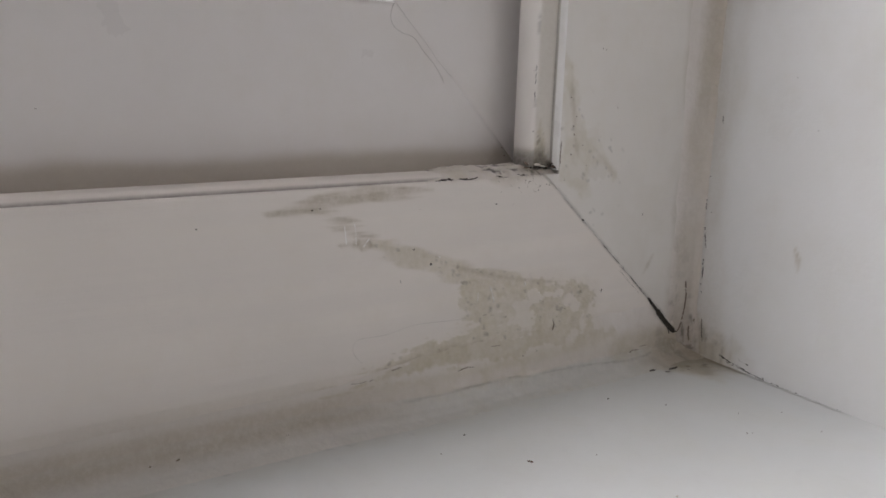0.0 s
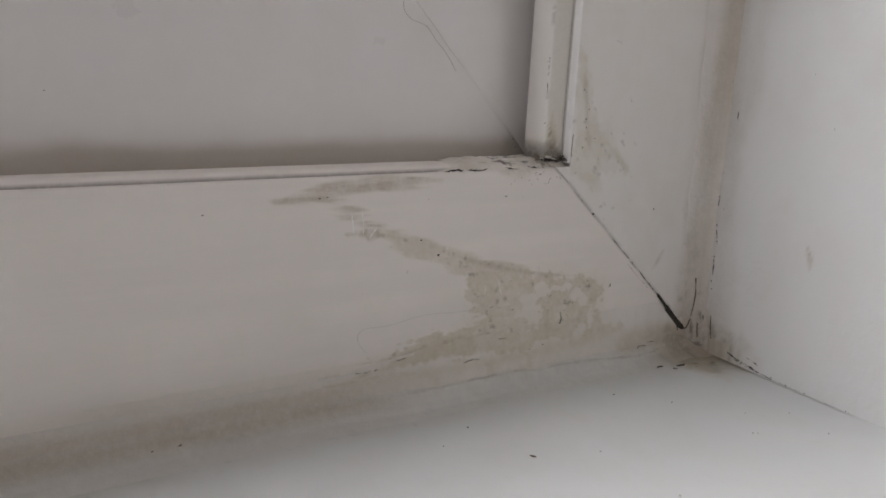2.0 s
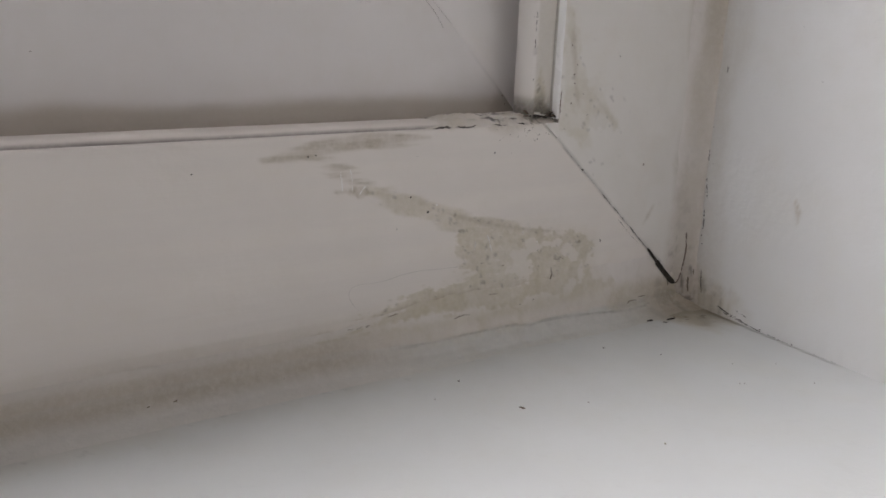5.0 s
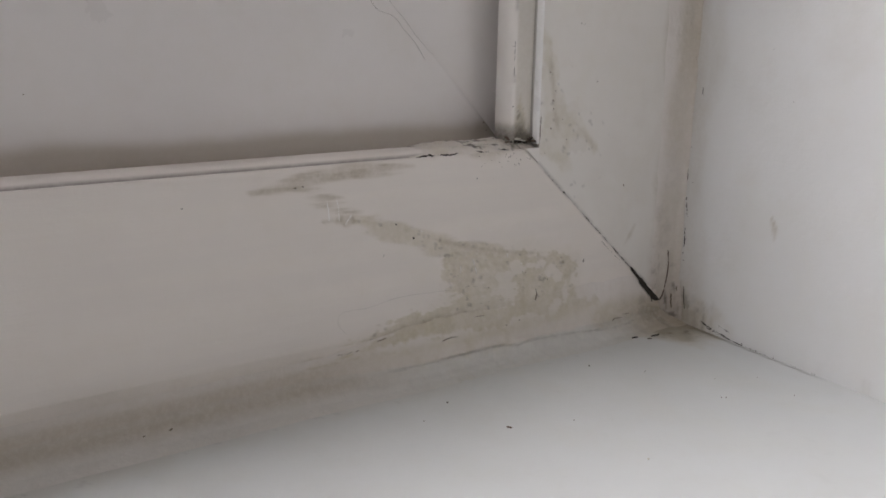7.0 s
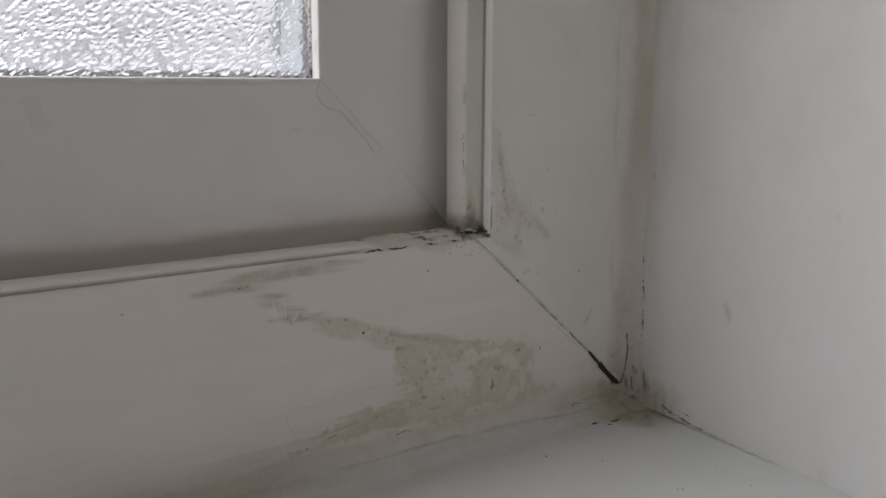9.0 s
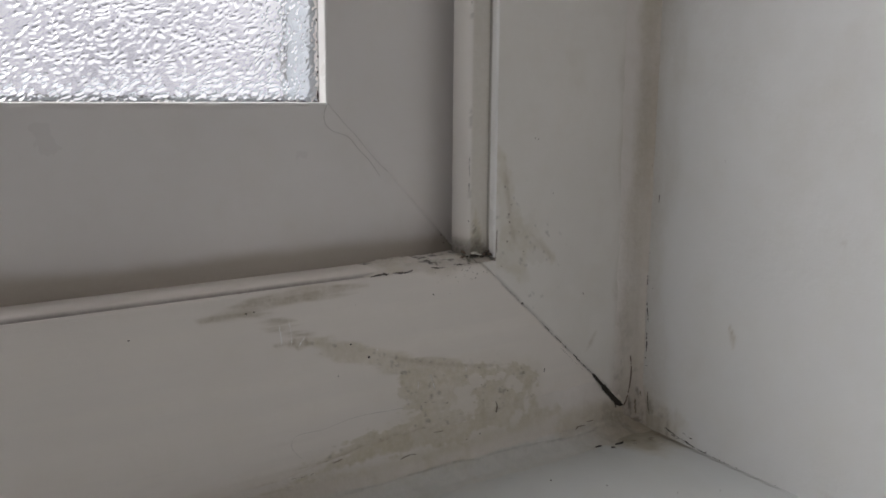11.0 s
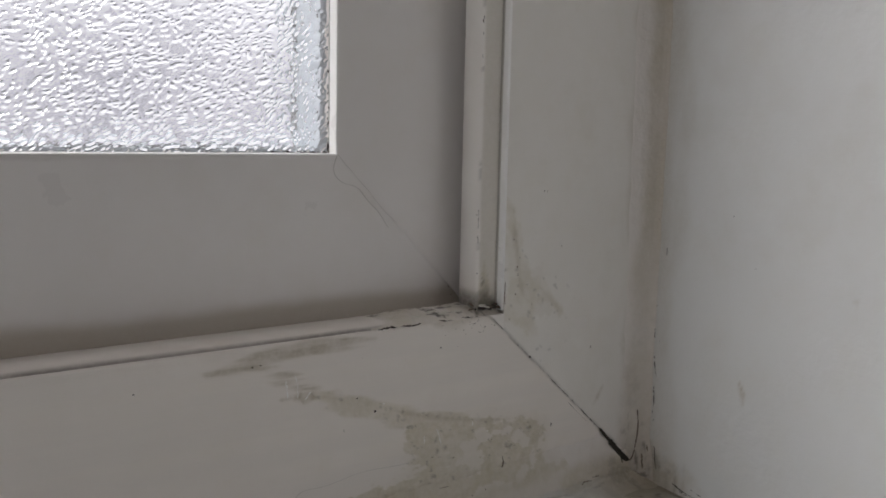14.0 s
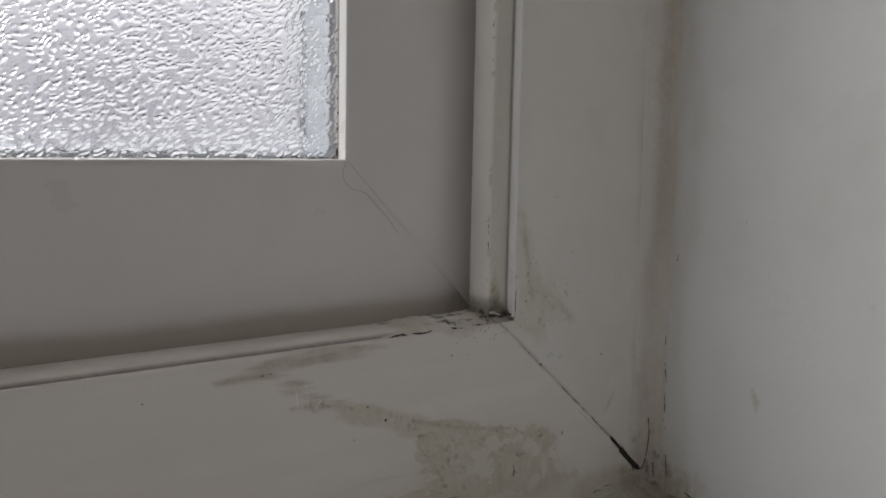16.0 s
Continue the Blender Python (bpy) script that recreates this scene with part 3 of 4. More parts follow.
box(bm, [v * MM for v in (LEFT - 7, 0, 57)], [v * MM for v in (LEFT + 56, 60, TOP + 7)], 0.0006)
part("frame_stile", bm, UPVC, window)
bm = bmesh.new()
box(bm, [v * MM for v in (LEFT + 57, 0.2, TOP - 56)], [v * MM for v in (-57, 60, TOP + 6)], 0.0006)
part("frame_head", bm, UPVC, window)

# the opening sash, set back in the frame, with rounded edges
sash = new("sash")
sash.parent = window
SASH_RING = dense([(46, 0), (21, 0), (18.9, 2.0), (17.9, 4.5, 1), (17.3, 8.0, 1), (16.95, 11.5, 1), (16.75, 14.8, 1), (16.62, 18.0, 1), (16.6, 50.3), (16.9, 50.9), (46, 50.9)], 0.9)
SX, SZ = -SASH_EDGE, SASH_EDGE - DOWN


STILE_EDGE = dense([(46, 0), (19.4, 0), (17.9, 1.2), (17.2, 3.2, 1), (16.85, 6.5, 1), (16.68, 10.5, 1), (16.6, 15.0), (16.6, 50.3), (16.9, 50.9), (46, 50.9)], 0.9)


def sash_bar(name, put, begin, finish, places, masks=None, ring=SASH_RING):
    return sweep(name, ring, places, begin, finish, put, SASH, sash, "", masks)


SEAM = 0.02
FAR_X, FAR_Z = LEFT + 56, TOP - 56
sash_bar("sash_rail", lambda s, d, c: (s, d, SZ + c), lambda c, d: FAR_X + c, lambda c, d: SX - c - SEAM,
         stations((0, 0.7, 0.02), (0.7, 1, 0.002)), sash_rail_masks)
sash_bar("sash_stile", lambda s, d, c: (SX - c, d, s), lambda c, d: SZ + c + SEAM, lambda c, d: FAR_Z - c + 0 * c,
         stations((0, 0.2, 0.002), (0.2, 1, 0.02)), sash_stile_masks, STILE_EDGE)
sash_bar("sash_rail", lambda s, d, c: (s, d, FAR_Z - c), lambda c, d: FAR_X + c, lambda c, d: SX - c - SEAM, stations((0, 1, 0.05)))
sash_bar("sash_stile", lambda s, d, c: (FAR_X + c, d, s), lambda c, d: SZ + c + SEAM, lambda c, d: FAR_Z - c + 0 * c, stations((0, 1, 0.05)))

# glazing: bead, spacer and two panes
GX, GZ = SX - SIGHT, SZ + SIGHT
HX, HZ = FAR_X + SIGHT, FAR_Z - SIGHT


def edge_strip(name, mat, near, far, thick, overlap=0.0, label=""):
    """Four mitred strips round the inside of the sash, between two depths."""
    for corner_a, corner_b, way in (((HX, GZ), (GX, GZ), (0, 1)), ((GX, GZ), (GX, HZ), (-1, 0)), ((HX, HZ), (GX, HZ), (0, -1)), ((HX, GZ), (HX, HZ), (1, 0))):
        bm = bmesh.new()
        run = Vector((corner_b[0] - corner_a[0], 0, corner_b[1] - corner_a[1])).normalized()
        inn = Vector((way[0], 0, way[1]))
        a, b = Vector((corner_a[0], 0, corner_a[1])), Vector((corner_b[0], 0, corner_b[1]))
        ring = []
        for d, n in ((near, 0.02), (near, thick * 0.6), (near + 0.35, thick), (far, thick + overlap), (far, 0.02)):
            ring.append((bm.verts.new((a + run * n + inn * n + Vector((0, d, 0))) * MM), bm.verts.new((b - run * n + inn * n + Vector((0, d, 0))) * MM)))
        for p, q in zip(ring, ring[1:] + ring[:1]):
            bm.faces.new((p[0], p[1], q[1], q[0]))
        bm.faces.new([p[0] for p in ring])
        bm.faces.new([p[1] for p in reversed(ring)])
        part(name, bm, mat, sash, label)


edge_strip("glazing_bead", BEAD, 16.75, 20.2, 0.5, 0.1, "bright white glazing bead")
edge_strip("gasket", GASKET, 20.25, 20.8, 0.7, 0.0, "thin grey rubber gasket")
edge_strip("spacer_bar", SPACER, 24.9, 40.5, 1.6, 0.0, "pale grey metal spacer bar")
edge_strip("edge_seal", SEALANT, 39.2, 40.55, 2.3, 0.0, "grey rubber edge seal")


def pane(name, near, far, mats, label):
    bm = bmesh.new()
    box(bm, [v * MM for v in (HX - 6, near, GZ - 6)], [v * MM for v in (GX + 6, far, HZ + 6)])
    ob = part(name, bm, mats[0], sash, label)
    for m in mats[1:]:
        ob.data.materials.append(m)
    for f in ob.data.polygons:
        f.material_index = len(mats) - 1 if f.normal.y > -0.5 else 0
    ob.visible_shadow = False
    return ob


pane("pane", 20.8, 24.8, (PATTERNED, GLASS), "obscured pane with a rippled hammered pattern")
pane("pane", 40.7, 44.7, (GLASS,), "clear outer pane")

# ---- reveal, sill and room ----
def wall_x(y):
    """The reveal's face leans a little into the opening towards the room."""
    return 7.6 + 0.12 * y


DEEP = -230.0  # where the reveal meets the room


def reveal_ring():
    front = [(wall_x(y), y) for y in stations((62, 0, 6), (0, -110, 0.9), (-110, DEEP + 12, 6))]
    turn = [(wall_x(DEEP) + 12 - 12 * math.cos(a), DEEP + 12 - 12 * math.sin(a) - 0.0) for a in np.linspace(0.15, math.pi / 2, 7)]
    return front + turn + [(900, DEEP), (900, 62)]


wall_e = sweep("wall_east", [(b, a) for a, b in reveal_ring()], stations((0, 0.428, 0.05), (0.428, 0.52, 0.0006), (0.52, 1, 0.02)),
               lambda c, d: -1000 + 0 * c, lambda c, d: 1330 + 0 * c, lambda s, d, c: (c, d, s),
               PLASTER, None, "", wall_masks, None)
tagged(wall_e, "white painted plaster window reveal, scuffed and grimy in the corner", "wall", kind="structure")

SILL_Z = -7.7
SILL_RING = [(62, -40), (62, SILL_Z)] + [(y, SILL_Z - 0.0178 * min(y, 0)) for y in stations((20, -130, 0.9), (-130, -246, 6))] + \
            [(-252, SILL_Z + 2.0), (-256, SILL_Z - 3), (-257, SILL_Z - 14), (-254, SILL_Z - 24), (-246, -40)]
sill = sweep("window_sill", SILL_RING, stations((0, 0.70, 0.02), (0.70, 1, 0.0009)), lambda c, d: LEFT - 20 + 0 * c, lambda c, d: 12.0 + 0 * c,
             lambda s, d, c: (s, d, c), SILL, None, "", sill_masks, None)
tagged(sill, "glossy off-white painted window sill with specks of dirt", "window sill", kind="structure")


# sealant run into the corners of frame, sill and wall
def bottom_caulk():
    # full over the flaking corner; further along it is a smooth cove under the rail's rounded edge
    full = [(2.5, 10.8), (0.5, 10.8), (-0.15, 6.6), (-0.8, 1.0), (-1.1, -3.1), (-1.7, -3.8), (-3.0, -5.8), (-5.5, -7.1), (-10, -7.66), (-10, -9.5), (1.5, -9.5)]
    cove = [(4.0, 4.6), (1.95, 4.55), (2.3, 2.6), (2.55, 0.6), (2.35, -1.6), (1.9, -2.8), (0.6, -4.9), (-2.0, -6.7), (-7.0, -7.66), (-7.0, -9.5), (4.0, -9.5)]
    cuts = [1, 5, 7, 7, 2, 4, 4, 6, 1, 1, 1]

    def fine(ring):
        return [(p[0] + (q[0] - p[0]) * k / n, p[1] + (q[1] - p[1]) * k / n) for p, q, n in zip(ring, ring[1:] + ring[:1], cuts) for k in range(n)]

    full, cove = np.array(fine(full)), np.array(fine(cove))

    def put(s, d, c):
        w = smooth(-s, 92, 132)
        low = 1.0 + 0.25 * fbm(s, 0 * s + 3.0, 34, 4) + 0.10 * fbm(s, c, 5, 9)
        y, z = np.where(d < 0, d * low, d), np.where(c > 0, c * low, c)
        fold = smooth(1.0 - line_distance(s, c, RIDGE)[0], 0, 0.9) * (0.45 + 0.5 * smooth(fbm(s, 0 * s + 1.0, 9, 7), -0.3, 0.4)) * smooth(s, -110, -70)
        y = y - fold - 0.12 * (c < 4) * fbm(s, c, 2.2, 8)
        return s, y + (cove[:, 0][None, :] - y) * w, z + (cove[:, 1][None, :] - z) * w

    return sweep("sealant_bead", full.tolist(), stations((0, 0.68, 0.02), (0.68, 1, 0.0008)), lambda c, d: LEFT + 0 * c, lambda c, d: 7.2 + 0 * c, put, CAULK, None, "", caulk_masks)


def side_caulk():
    ring = dense([(1.5, -7.0), (0.3, -7.0, 1), (-0.06, -4.6, 1), (-0.22, -2.2, 1), (-0.5, 0.5, 1), (-0.95, 3.2, 1), (-1.6, 5.4, 1), (-2.5, 6.7), (-3.2, 7.18), (-3.2, 9.5), (1.5, 9.5)], 0.6)

    def put(s, d, c):
        low = 1.0 + 0.22 * fbm(s, 0 * s + 8.0, 40, 14) + 0.08 * fbm(s, c, 5, 19)
        web = smooth(9.0 - s, 0, 16.0)
        deep = d * (low + 1.1 * web) + 0.5 * web * fbm(s, c, 3.5, 16)
        return np.where(c < 0, c * low, c), np.where(d < 0, deep, d), s

    return sweep("sealant_bead", ring, stations((0, 0.18, 0.0007), (0.18, 1, 0.02)), lambda c, d: SILL_Z + 0 * c, lambda c, d: TOP + 0 * c, put, CAULK, None, "", caulk_side_masks)


tagged(bottom_caulk(), "yellowed cracked sealant bead between frame and sill", "sealant", kind="structure")
tagged(side_caulk(), "grimy sealant bead between frame and plaster wall", "sealant", kind="structure")


def slab(name, low, high, mat, label, category):
    bm = bmesh.new()
    box(bm, low, high)
    return tagged(part(name, bm, mat), label, category, kind="structure")


# unseen room, closed in to keep out the sky and bounce light
E_, W_, N_, S_ = 0.9, -2.3, -0.23, -2.4
# the west wall, out of view, with an opening for the added fill light
slab("wall_west_sill", (W_ - 0.1, S_, -1.0), (W_, N_ + 0.3, 0.15), ROOM, "unseen painted wall below the fill light's opening", "wall")
slab("wall_west_head", (W_ - 0.1, S_, 1.25), (W_, N_ + 0.3, 1.33), ROOM, "unseen painted wall above the fill light's opening", "wall")
slab("wall_west_far", (W_ - 0.1, S_, 0.15), (W_, -1.80, 1.25), ROOM, "unseen painted wall beside the fill light's opening", "wall")
slab("wall_west_near", (W_ - 0.1, -0.70, 0.15), (W_, N_ + 0.3, 1.25), ROOM, "unseen painted wall beside the fill light's opening", "wall")
slab("wall_north", (W_, N_, -1.0), (-0.907, 0.062, 1.33), ROOM, "painted wall beside the window", "wall")
slab("wall_north_sill", (-0.905, N_ + 0.004, -1.0), (0.0, 0.062, -0.042), ROOM, "painted wall under the window", "wall")
slab("wall_north_head", (-0.905, N_, 1.058), (-0.03, 0.062, 1.33), ROOM, "painted wall above the window", "wall")
slab("wall_side", (E_, S_, -1.0), (E_ + 0.1, N_ + 0.3, 1.33), ROOM, "plain painted room wall", "wall")
slab("floor", (W_ - 0.1, S_ - 0.1, -1.1), (E_ + 0.1, 0.062, -1.0), BOARDS, "brown vinyl floor", "floor")
slab("ceiling", (W_ - 0.1, S_ - 0.1, 1.332), (E_ + 0.1, 0.062, 1.43), ROOM, "white painted ceiling", "ceiling")
slab("wall_south", (W_, S_ - 0.1, -1.0), (E_, S_, 1.33), ROOM, "plain painted room wall", "wall")
# outdoors
slab("ground", (-400, -400, -1.6), (400, 400, -1.5), RENDERED, "pale paved ground outside", "ground")
bm = bmesh.new()
box(bm, (-9, 5.0, -1.5), (9, 5.05, 5.5))
tagged(part("backdrop", bm, DISTANCE), "bright overcast distance outside the window", "backdrop", kind="structure")


# ---- small things: dirt, flakes, crumbs, a fibre ----
def on_rail(a, b, h):
    return a, -h, b


def on_sill(a, b, h):
    return a, b, SILL_Z - 0.0178 * min(b, 0) + h


def on_wall(a, b, h):
    return wall_x(a) - h, a, b


def on_sash(a, b, h):
    return a, SASH_FACE - h, b


def at_depth(depth):
    return lambda a, b, h: (a, depth - h, b)


def ribbon(bm, chain, width, put, seed, wander=0.25, broken=0.0, height=0.10, uneven=(0.3, 1.35)):
    """A thin crooked line of dirt along a chain of places on a surface, with a ridge, tapered ends and gaps."""
    rng = random.Random(seed)
    places = []
    for (a, b), (c, d) in zip(chain, chain[1:]):
        n = max(2, round(math.dist((a, b), (c, d)) / 0.35))
        places += [(a + (c - a) * k / n, b + (d - b) * k / n) for k in range(n)]
    places.append(chain[-1])
    places = [(a + rng.uniform(-1, 1) * wander, b + rng.uniform(-1, 1) * wander) for a, b in places]
    runs, run = [], []
    for p in places:
        run.append(p)
        if len(run) > 2 and rng.random() < broken * 0.6:
            runs.append(run)
            run = []
    if len(run) > 1:
        runs.append(run)
    for run in runs:
        rows = []
        for k, (a, b) in enumerate(run):
            q, r = run[max(0, k - 1)], run[min(len(run) - 1, k + 1)]
            length = math.dist(q, r) or 1.0
            na, nb = -(r[1] - q[1]) / length, (r[0] - q[0]) / length
            end = min(1.0, 0.15 + 0.3 * min(k, len(run) - 1 - k))
            w = width * 0.5 * end * rng.uniform(*uneven)
            rows.append([bm.verts.new([v * MM for v in put(a + na * o, b + nb * o, h)]) for o, h in ((-w, 0.0), (0.0, height * end), (w, 0.0), (0.0, -0.4))])
        for p, q in zip(rows, rows[1:]):
            for k in range(4):
                bm.faces.new((p[k], p[(k + 1) % 4], q[(k + 1) % 4], q[k]))
        bm.faces.new(rows[0])
        bm.faces.new(rows[-1][::-1])


def lump(bm, place, size, put, seed, turn=0.0, flat=0.5):
    """A ragged little grain, longer than it is broad."""
    rng = random.Random(seed)
    made = bmesh.ops.create_icosphere(bm, subdivisions=2, radius=1.0)["verts"]
    ca, sa = math.cos(radians(turn)), math.sin(radians(turn))
    for v in made:
        k = 0.75 + 0.5 * noise.noise(v.co * 1.7 + Vector((seed * 3.1, 0, 0))) + rng.uniform(-0.08, 0.08)
        u, w, h = v.co.x * size[0] * k, v.co.y * size[1] * k, (v.co.z * k + 0.72) * min(size) * flat
        v.co = [c * MM for c in put(place[0] + u * ca - w * sa, place[1] + u * sa + w * ca, h)]


def dirt(name, lines, dots, put, mat, label, category="dirt"):
    """lines: (chain, width, broken); dots: (place, size, turn)."""
    bm = bmesh.new()
    for k, (chain, width, broken) in enumerate(lines):
        ribbon(bm, chain, width * (0.42 if mat is HOLLOW else 0.9), put, 100 + 7 * k, 0.07 + width * 0.2, broken)
    for k, (place, size, turn) in enumerate(dots):
        lump(bm, place, [v * 0.72 for v in size], put, 40 + k, turn, 0.35)
    return tagged(part(name, bm, mat), label, category, kind="stuff")


# on the bottom rail
dirt("dirt_specks", [([(-97.8, 55.2), (-95, 55.5), (-92.2, 55.4)], 0.5, 0.2), ([(-90.8, 55.4), (-87, 55.2), (-84.5, 55.5)], 0.45, 0.3), ([(-78.4, 55.8), (-76, 55.2), (-73.8, 55.1)], 0.4, 0.2),
                     ([(-70.5, 55.6), (-67.5, 55.3)], 0.4, 0.1), ([(-15.6, 14.9), (-19.5, 18.4), (-23.8, 22.2)], 0.55, 0.12), ([(-25.5, 23.7), (-30, 27.7), (-36, 33.0)], 0.42, 0.3), ([(-39, 35.7), (-47, 42.8), (-52.5, 47.7)], 0.24, 0.7), ([(-18.5, 15.8), (-24, 20.4), (-28.5, 24.6)], 0.12, 0.25)],
     [((-102.6, 48.5), (0.45, 0.3), 30), ((-77.8, 48.0), (0.6, 0.35), 0), ((-98.7, 33.6), (0.7, 0.5), 20), ((-104.2, 38.0), (0.6, 0.4), 0), ((-161.1, 48.0), (0.5, 0.2), 5),
      ((-35.3, 18.6), (0.4, 0.9), -15), ((-133.1, 50.2), (0.5, 0.3), 0), ((-131.0, 50.4), (0.45, 0.25), 10), ((-45.0, 41.1), (0.85, 0.5), -25), ((-49.8, 45.2), (0.35, 0.3), 0),
      ((-70, 52), (0.3, 0.25), 0), ((-66, 53.5), (0.35, 0.25), 0), ((-63, 51), (0.3, 0.3), 0), ((-108, 30), (0.15, 0.6), 0), ((-26.5, 24.8), (0.5, 0.3), -40), ((-21.6, 20.2), (0.6, 0.32), -42)],
     on_rail, DIRT, "dark specks of dirt on the white bottom rail")
bm = bmesh.new()
rng = random.Random(700)
for k in range(34):
    lump(bm, (-65 + rng.gauss(0, 8), 54.2 - abs(rng.gauss(0, 3.6))), (0.1 + 0.4 * rng.random() ** 3, 0.08 + 0.2 * rng.random() ** 2), on_rail, 700 + k, rng.uniform(0, 180), 0.4)
tagged(part("fine_specks", bm, CRUMB), "fine brown specks spattered below the dirty frame corner", "dirt", kind="stuff")
dirt("paint_scratches", [([(-124.6, 46.2), (-124.0, 43.5), (-123.9, 40.8)], 0.35, 0.0), ([(-121.9, 47), (-121.2, 43.5), (-121.1, 40.2)], 0.3, 0.0), ([(-117.2, 42.4), (-118.6, 40.8), (-119.6, 39.2)], 0.45, 0.0),
                         ([(-78.6, 25.2), (-77.6, 22.6), (-76.8, 20.2)], 0.28, 0.0), ([(-82.6, 23.8), (-82.7, 21.2)], 0.22, 0.0), ([(-66, 25.0), (-65.8, 23.6)], 0.4, 0.0)],
     [((-60.4, 21.2), (0.6, 0.25), 0), ((-96, 35.2), (0.4, 0.3), 0)], on_rail, BEAD, "pale scratches in the stained paint", "scratches")
# the wedge of dirt packed into the open end of the mitre joint
bm = bmesh.new()
packed = lambda a, b, h: (a, -h - 0.18 - 0.075 * max(0, 8 - b), b)
ribbon(bm, [(-14.2, 13.6), (-10.5, 9.9), (-7.2, 6.5)], 1.2, packed, 5, 0.04, 0.0, 0.02, (0.8, 1.0))
ribbon(bm, [(-9.6, 8.9), (-5.5, 4.7), (-2.6, 1.9), (-0.2, 0.2)], 2.1, packed, 6, 0.04, 0.0, 0.02, (0.8, 1.0))
ribbon(bm, [(-4.2, 3.2), (-3.3, 1.2), (-3.0, 0.0)], 0.6, packed, 8, 0.15, 0.0, 0.02)
ribbon(bm, [(-1.6, 1.0), (-0.6, 0.6), (0.6, 0.2)], 0.7, packed, 9, 0.15, 0.0, 0.02)
tagged(part("joint_dirt", bm, DIRT), "black dirt packed into the open mitre joint", "dirt", kind="stuff")
# hollows and curled edges of the flaking sealant
dirt("flake_edges", [([(-53, -0.9), (-51.5, -1.9), (-49.2, -1.9), (-47.9, -0.5)], 0.18, 0.1),
                     ([(-54.5, 12.5), (-53.8, 10.5), (-54.2, 8.8)], 0.14, 0.1),
                     ([(-77, 7.6), (-74, 7.3)], 0.20, 0.2), ([(-121, 4.2), (-118, 4.0), (-115.5, 5.0)], 0.28, 0.2),
                     ([(-110, 6.4), (-106.5, 6.8)], 0.24, 0.3), ([(-89, 2.6), (-86, 3.2), (-83.5, 2.8)], 0.21, 0.1)],
     [((-60, 18.6), (0.3, 0.3), 0), ((-58.8, 18.2), (0.3, 0.3), 0), ((-72.5, 15.6), (0.7, 0.25), 15), ((-80, 17.2), (1.2, 0.2), 8), ((-66, 3.2), (0.4, 0.3), 0),
      ((-61, 3.9), (0.45, 0.35), 0), ((-50, 14.8), (0.35, 0.3), 0), ((-33, 6.0), (0.6, 0.2), 0)],
     lambda a, b, h: (a, -h - (0.75 if b < 4.5 else 0.0) * (1 if a > -95 else -1.9), b), HOLLOW, "brown hollows and curled edges in flaking sealant")
# cracks along the sealant
seal_y = lambda a, b, h: (a, -1.35 - h, b)
dirt("sealant_cracks", [([(-36.5, -3.4), (-33, -3.2)], 0.26, 0.1), ([(-31.5, -3.9), (-28.5, -3.1)], 0.34, 0.1), ([(-25.5, -4.4), (-22.5, -3.6), (-20.8, -2.6), (-17.5, -2.8)], 0.32, 0.05),
                        ([(-17.2, -1.9), (-14.5, -1.9)], 0.30, 0.1)],
     [((-62.4, -4.0), (0.8, 0.9), 0), ((-70, -4.6), (0.5, 0.3), 0)],
     seal_y, HOLLOW, "dark broken cracks along the sealant bead")
dirt("cove_cracks", [([(-149, -5.2), (-144, -5.3), (-138.4, -5.0)], 0.14, 0.25), ([(-127, -5.4), (-121, -5.2)], 0.2, 0.3)],
     [((-166.5, -4.8), (1.0, 0.4), 25), ((-172.8, -4.9), (0.7, 0.35), 20), ((-163, -5.8), (0.8, 0.3), -20)], at_depth(0.45), HOLLOW, "fine brown cracks in the recessed sealant")
dirt("corner_smudges", [([(3.6, 2.4), (4.0, -0.5), (4.3, -2.6)], 1.1, 0.0), ([(6.2, 4.6), (6.5, 1.0), (6.8, -3.0)], 0.45, 0.1), ([(5.0, -4.6), (6.4, -4.8)], 0.5, 0.2), ([(2.4, -4.4), (4.0, -4.8)], 0.5, 0.2)],
     [((5.6, -3.4), (0.5, 0.35), 0), ((7.0, -5.2), (0.5, 0.35), 0)], at_depth(-3.0), HOLLOW, "smudges of brown mould in the lower corner")
# the corner where frame, sill and wall meet
dirt("corner_cracks", [([(-3.4, 17.3), (-2.6, 12.5), (-2.9, 8.4), (-3.6, 4.4)], 0.17, 0.2), ([(-3.8, 3.6), (-4.8, 1.4), (-5.8, 0.3)], 0.20, 0.1)],
     [], lambda a, b, h: (a + 5.6, -1.5 - h, b), CRUMB, "curved dark crack in the grimy corner")
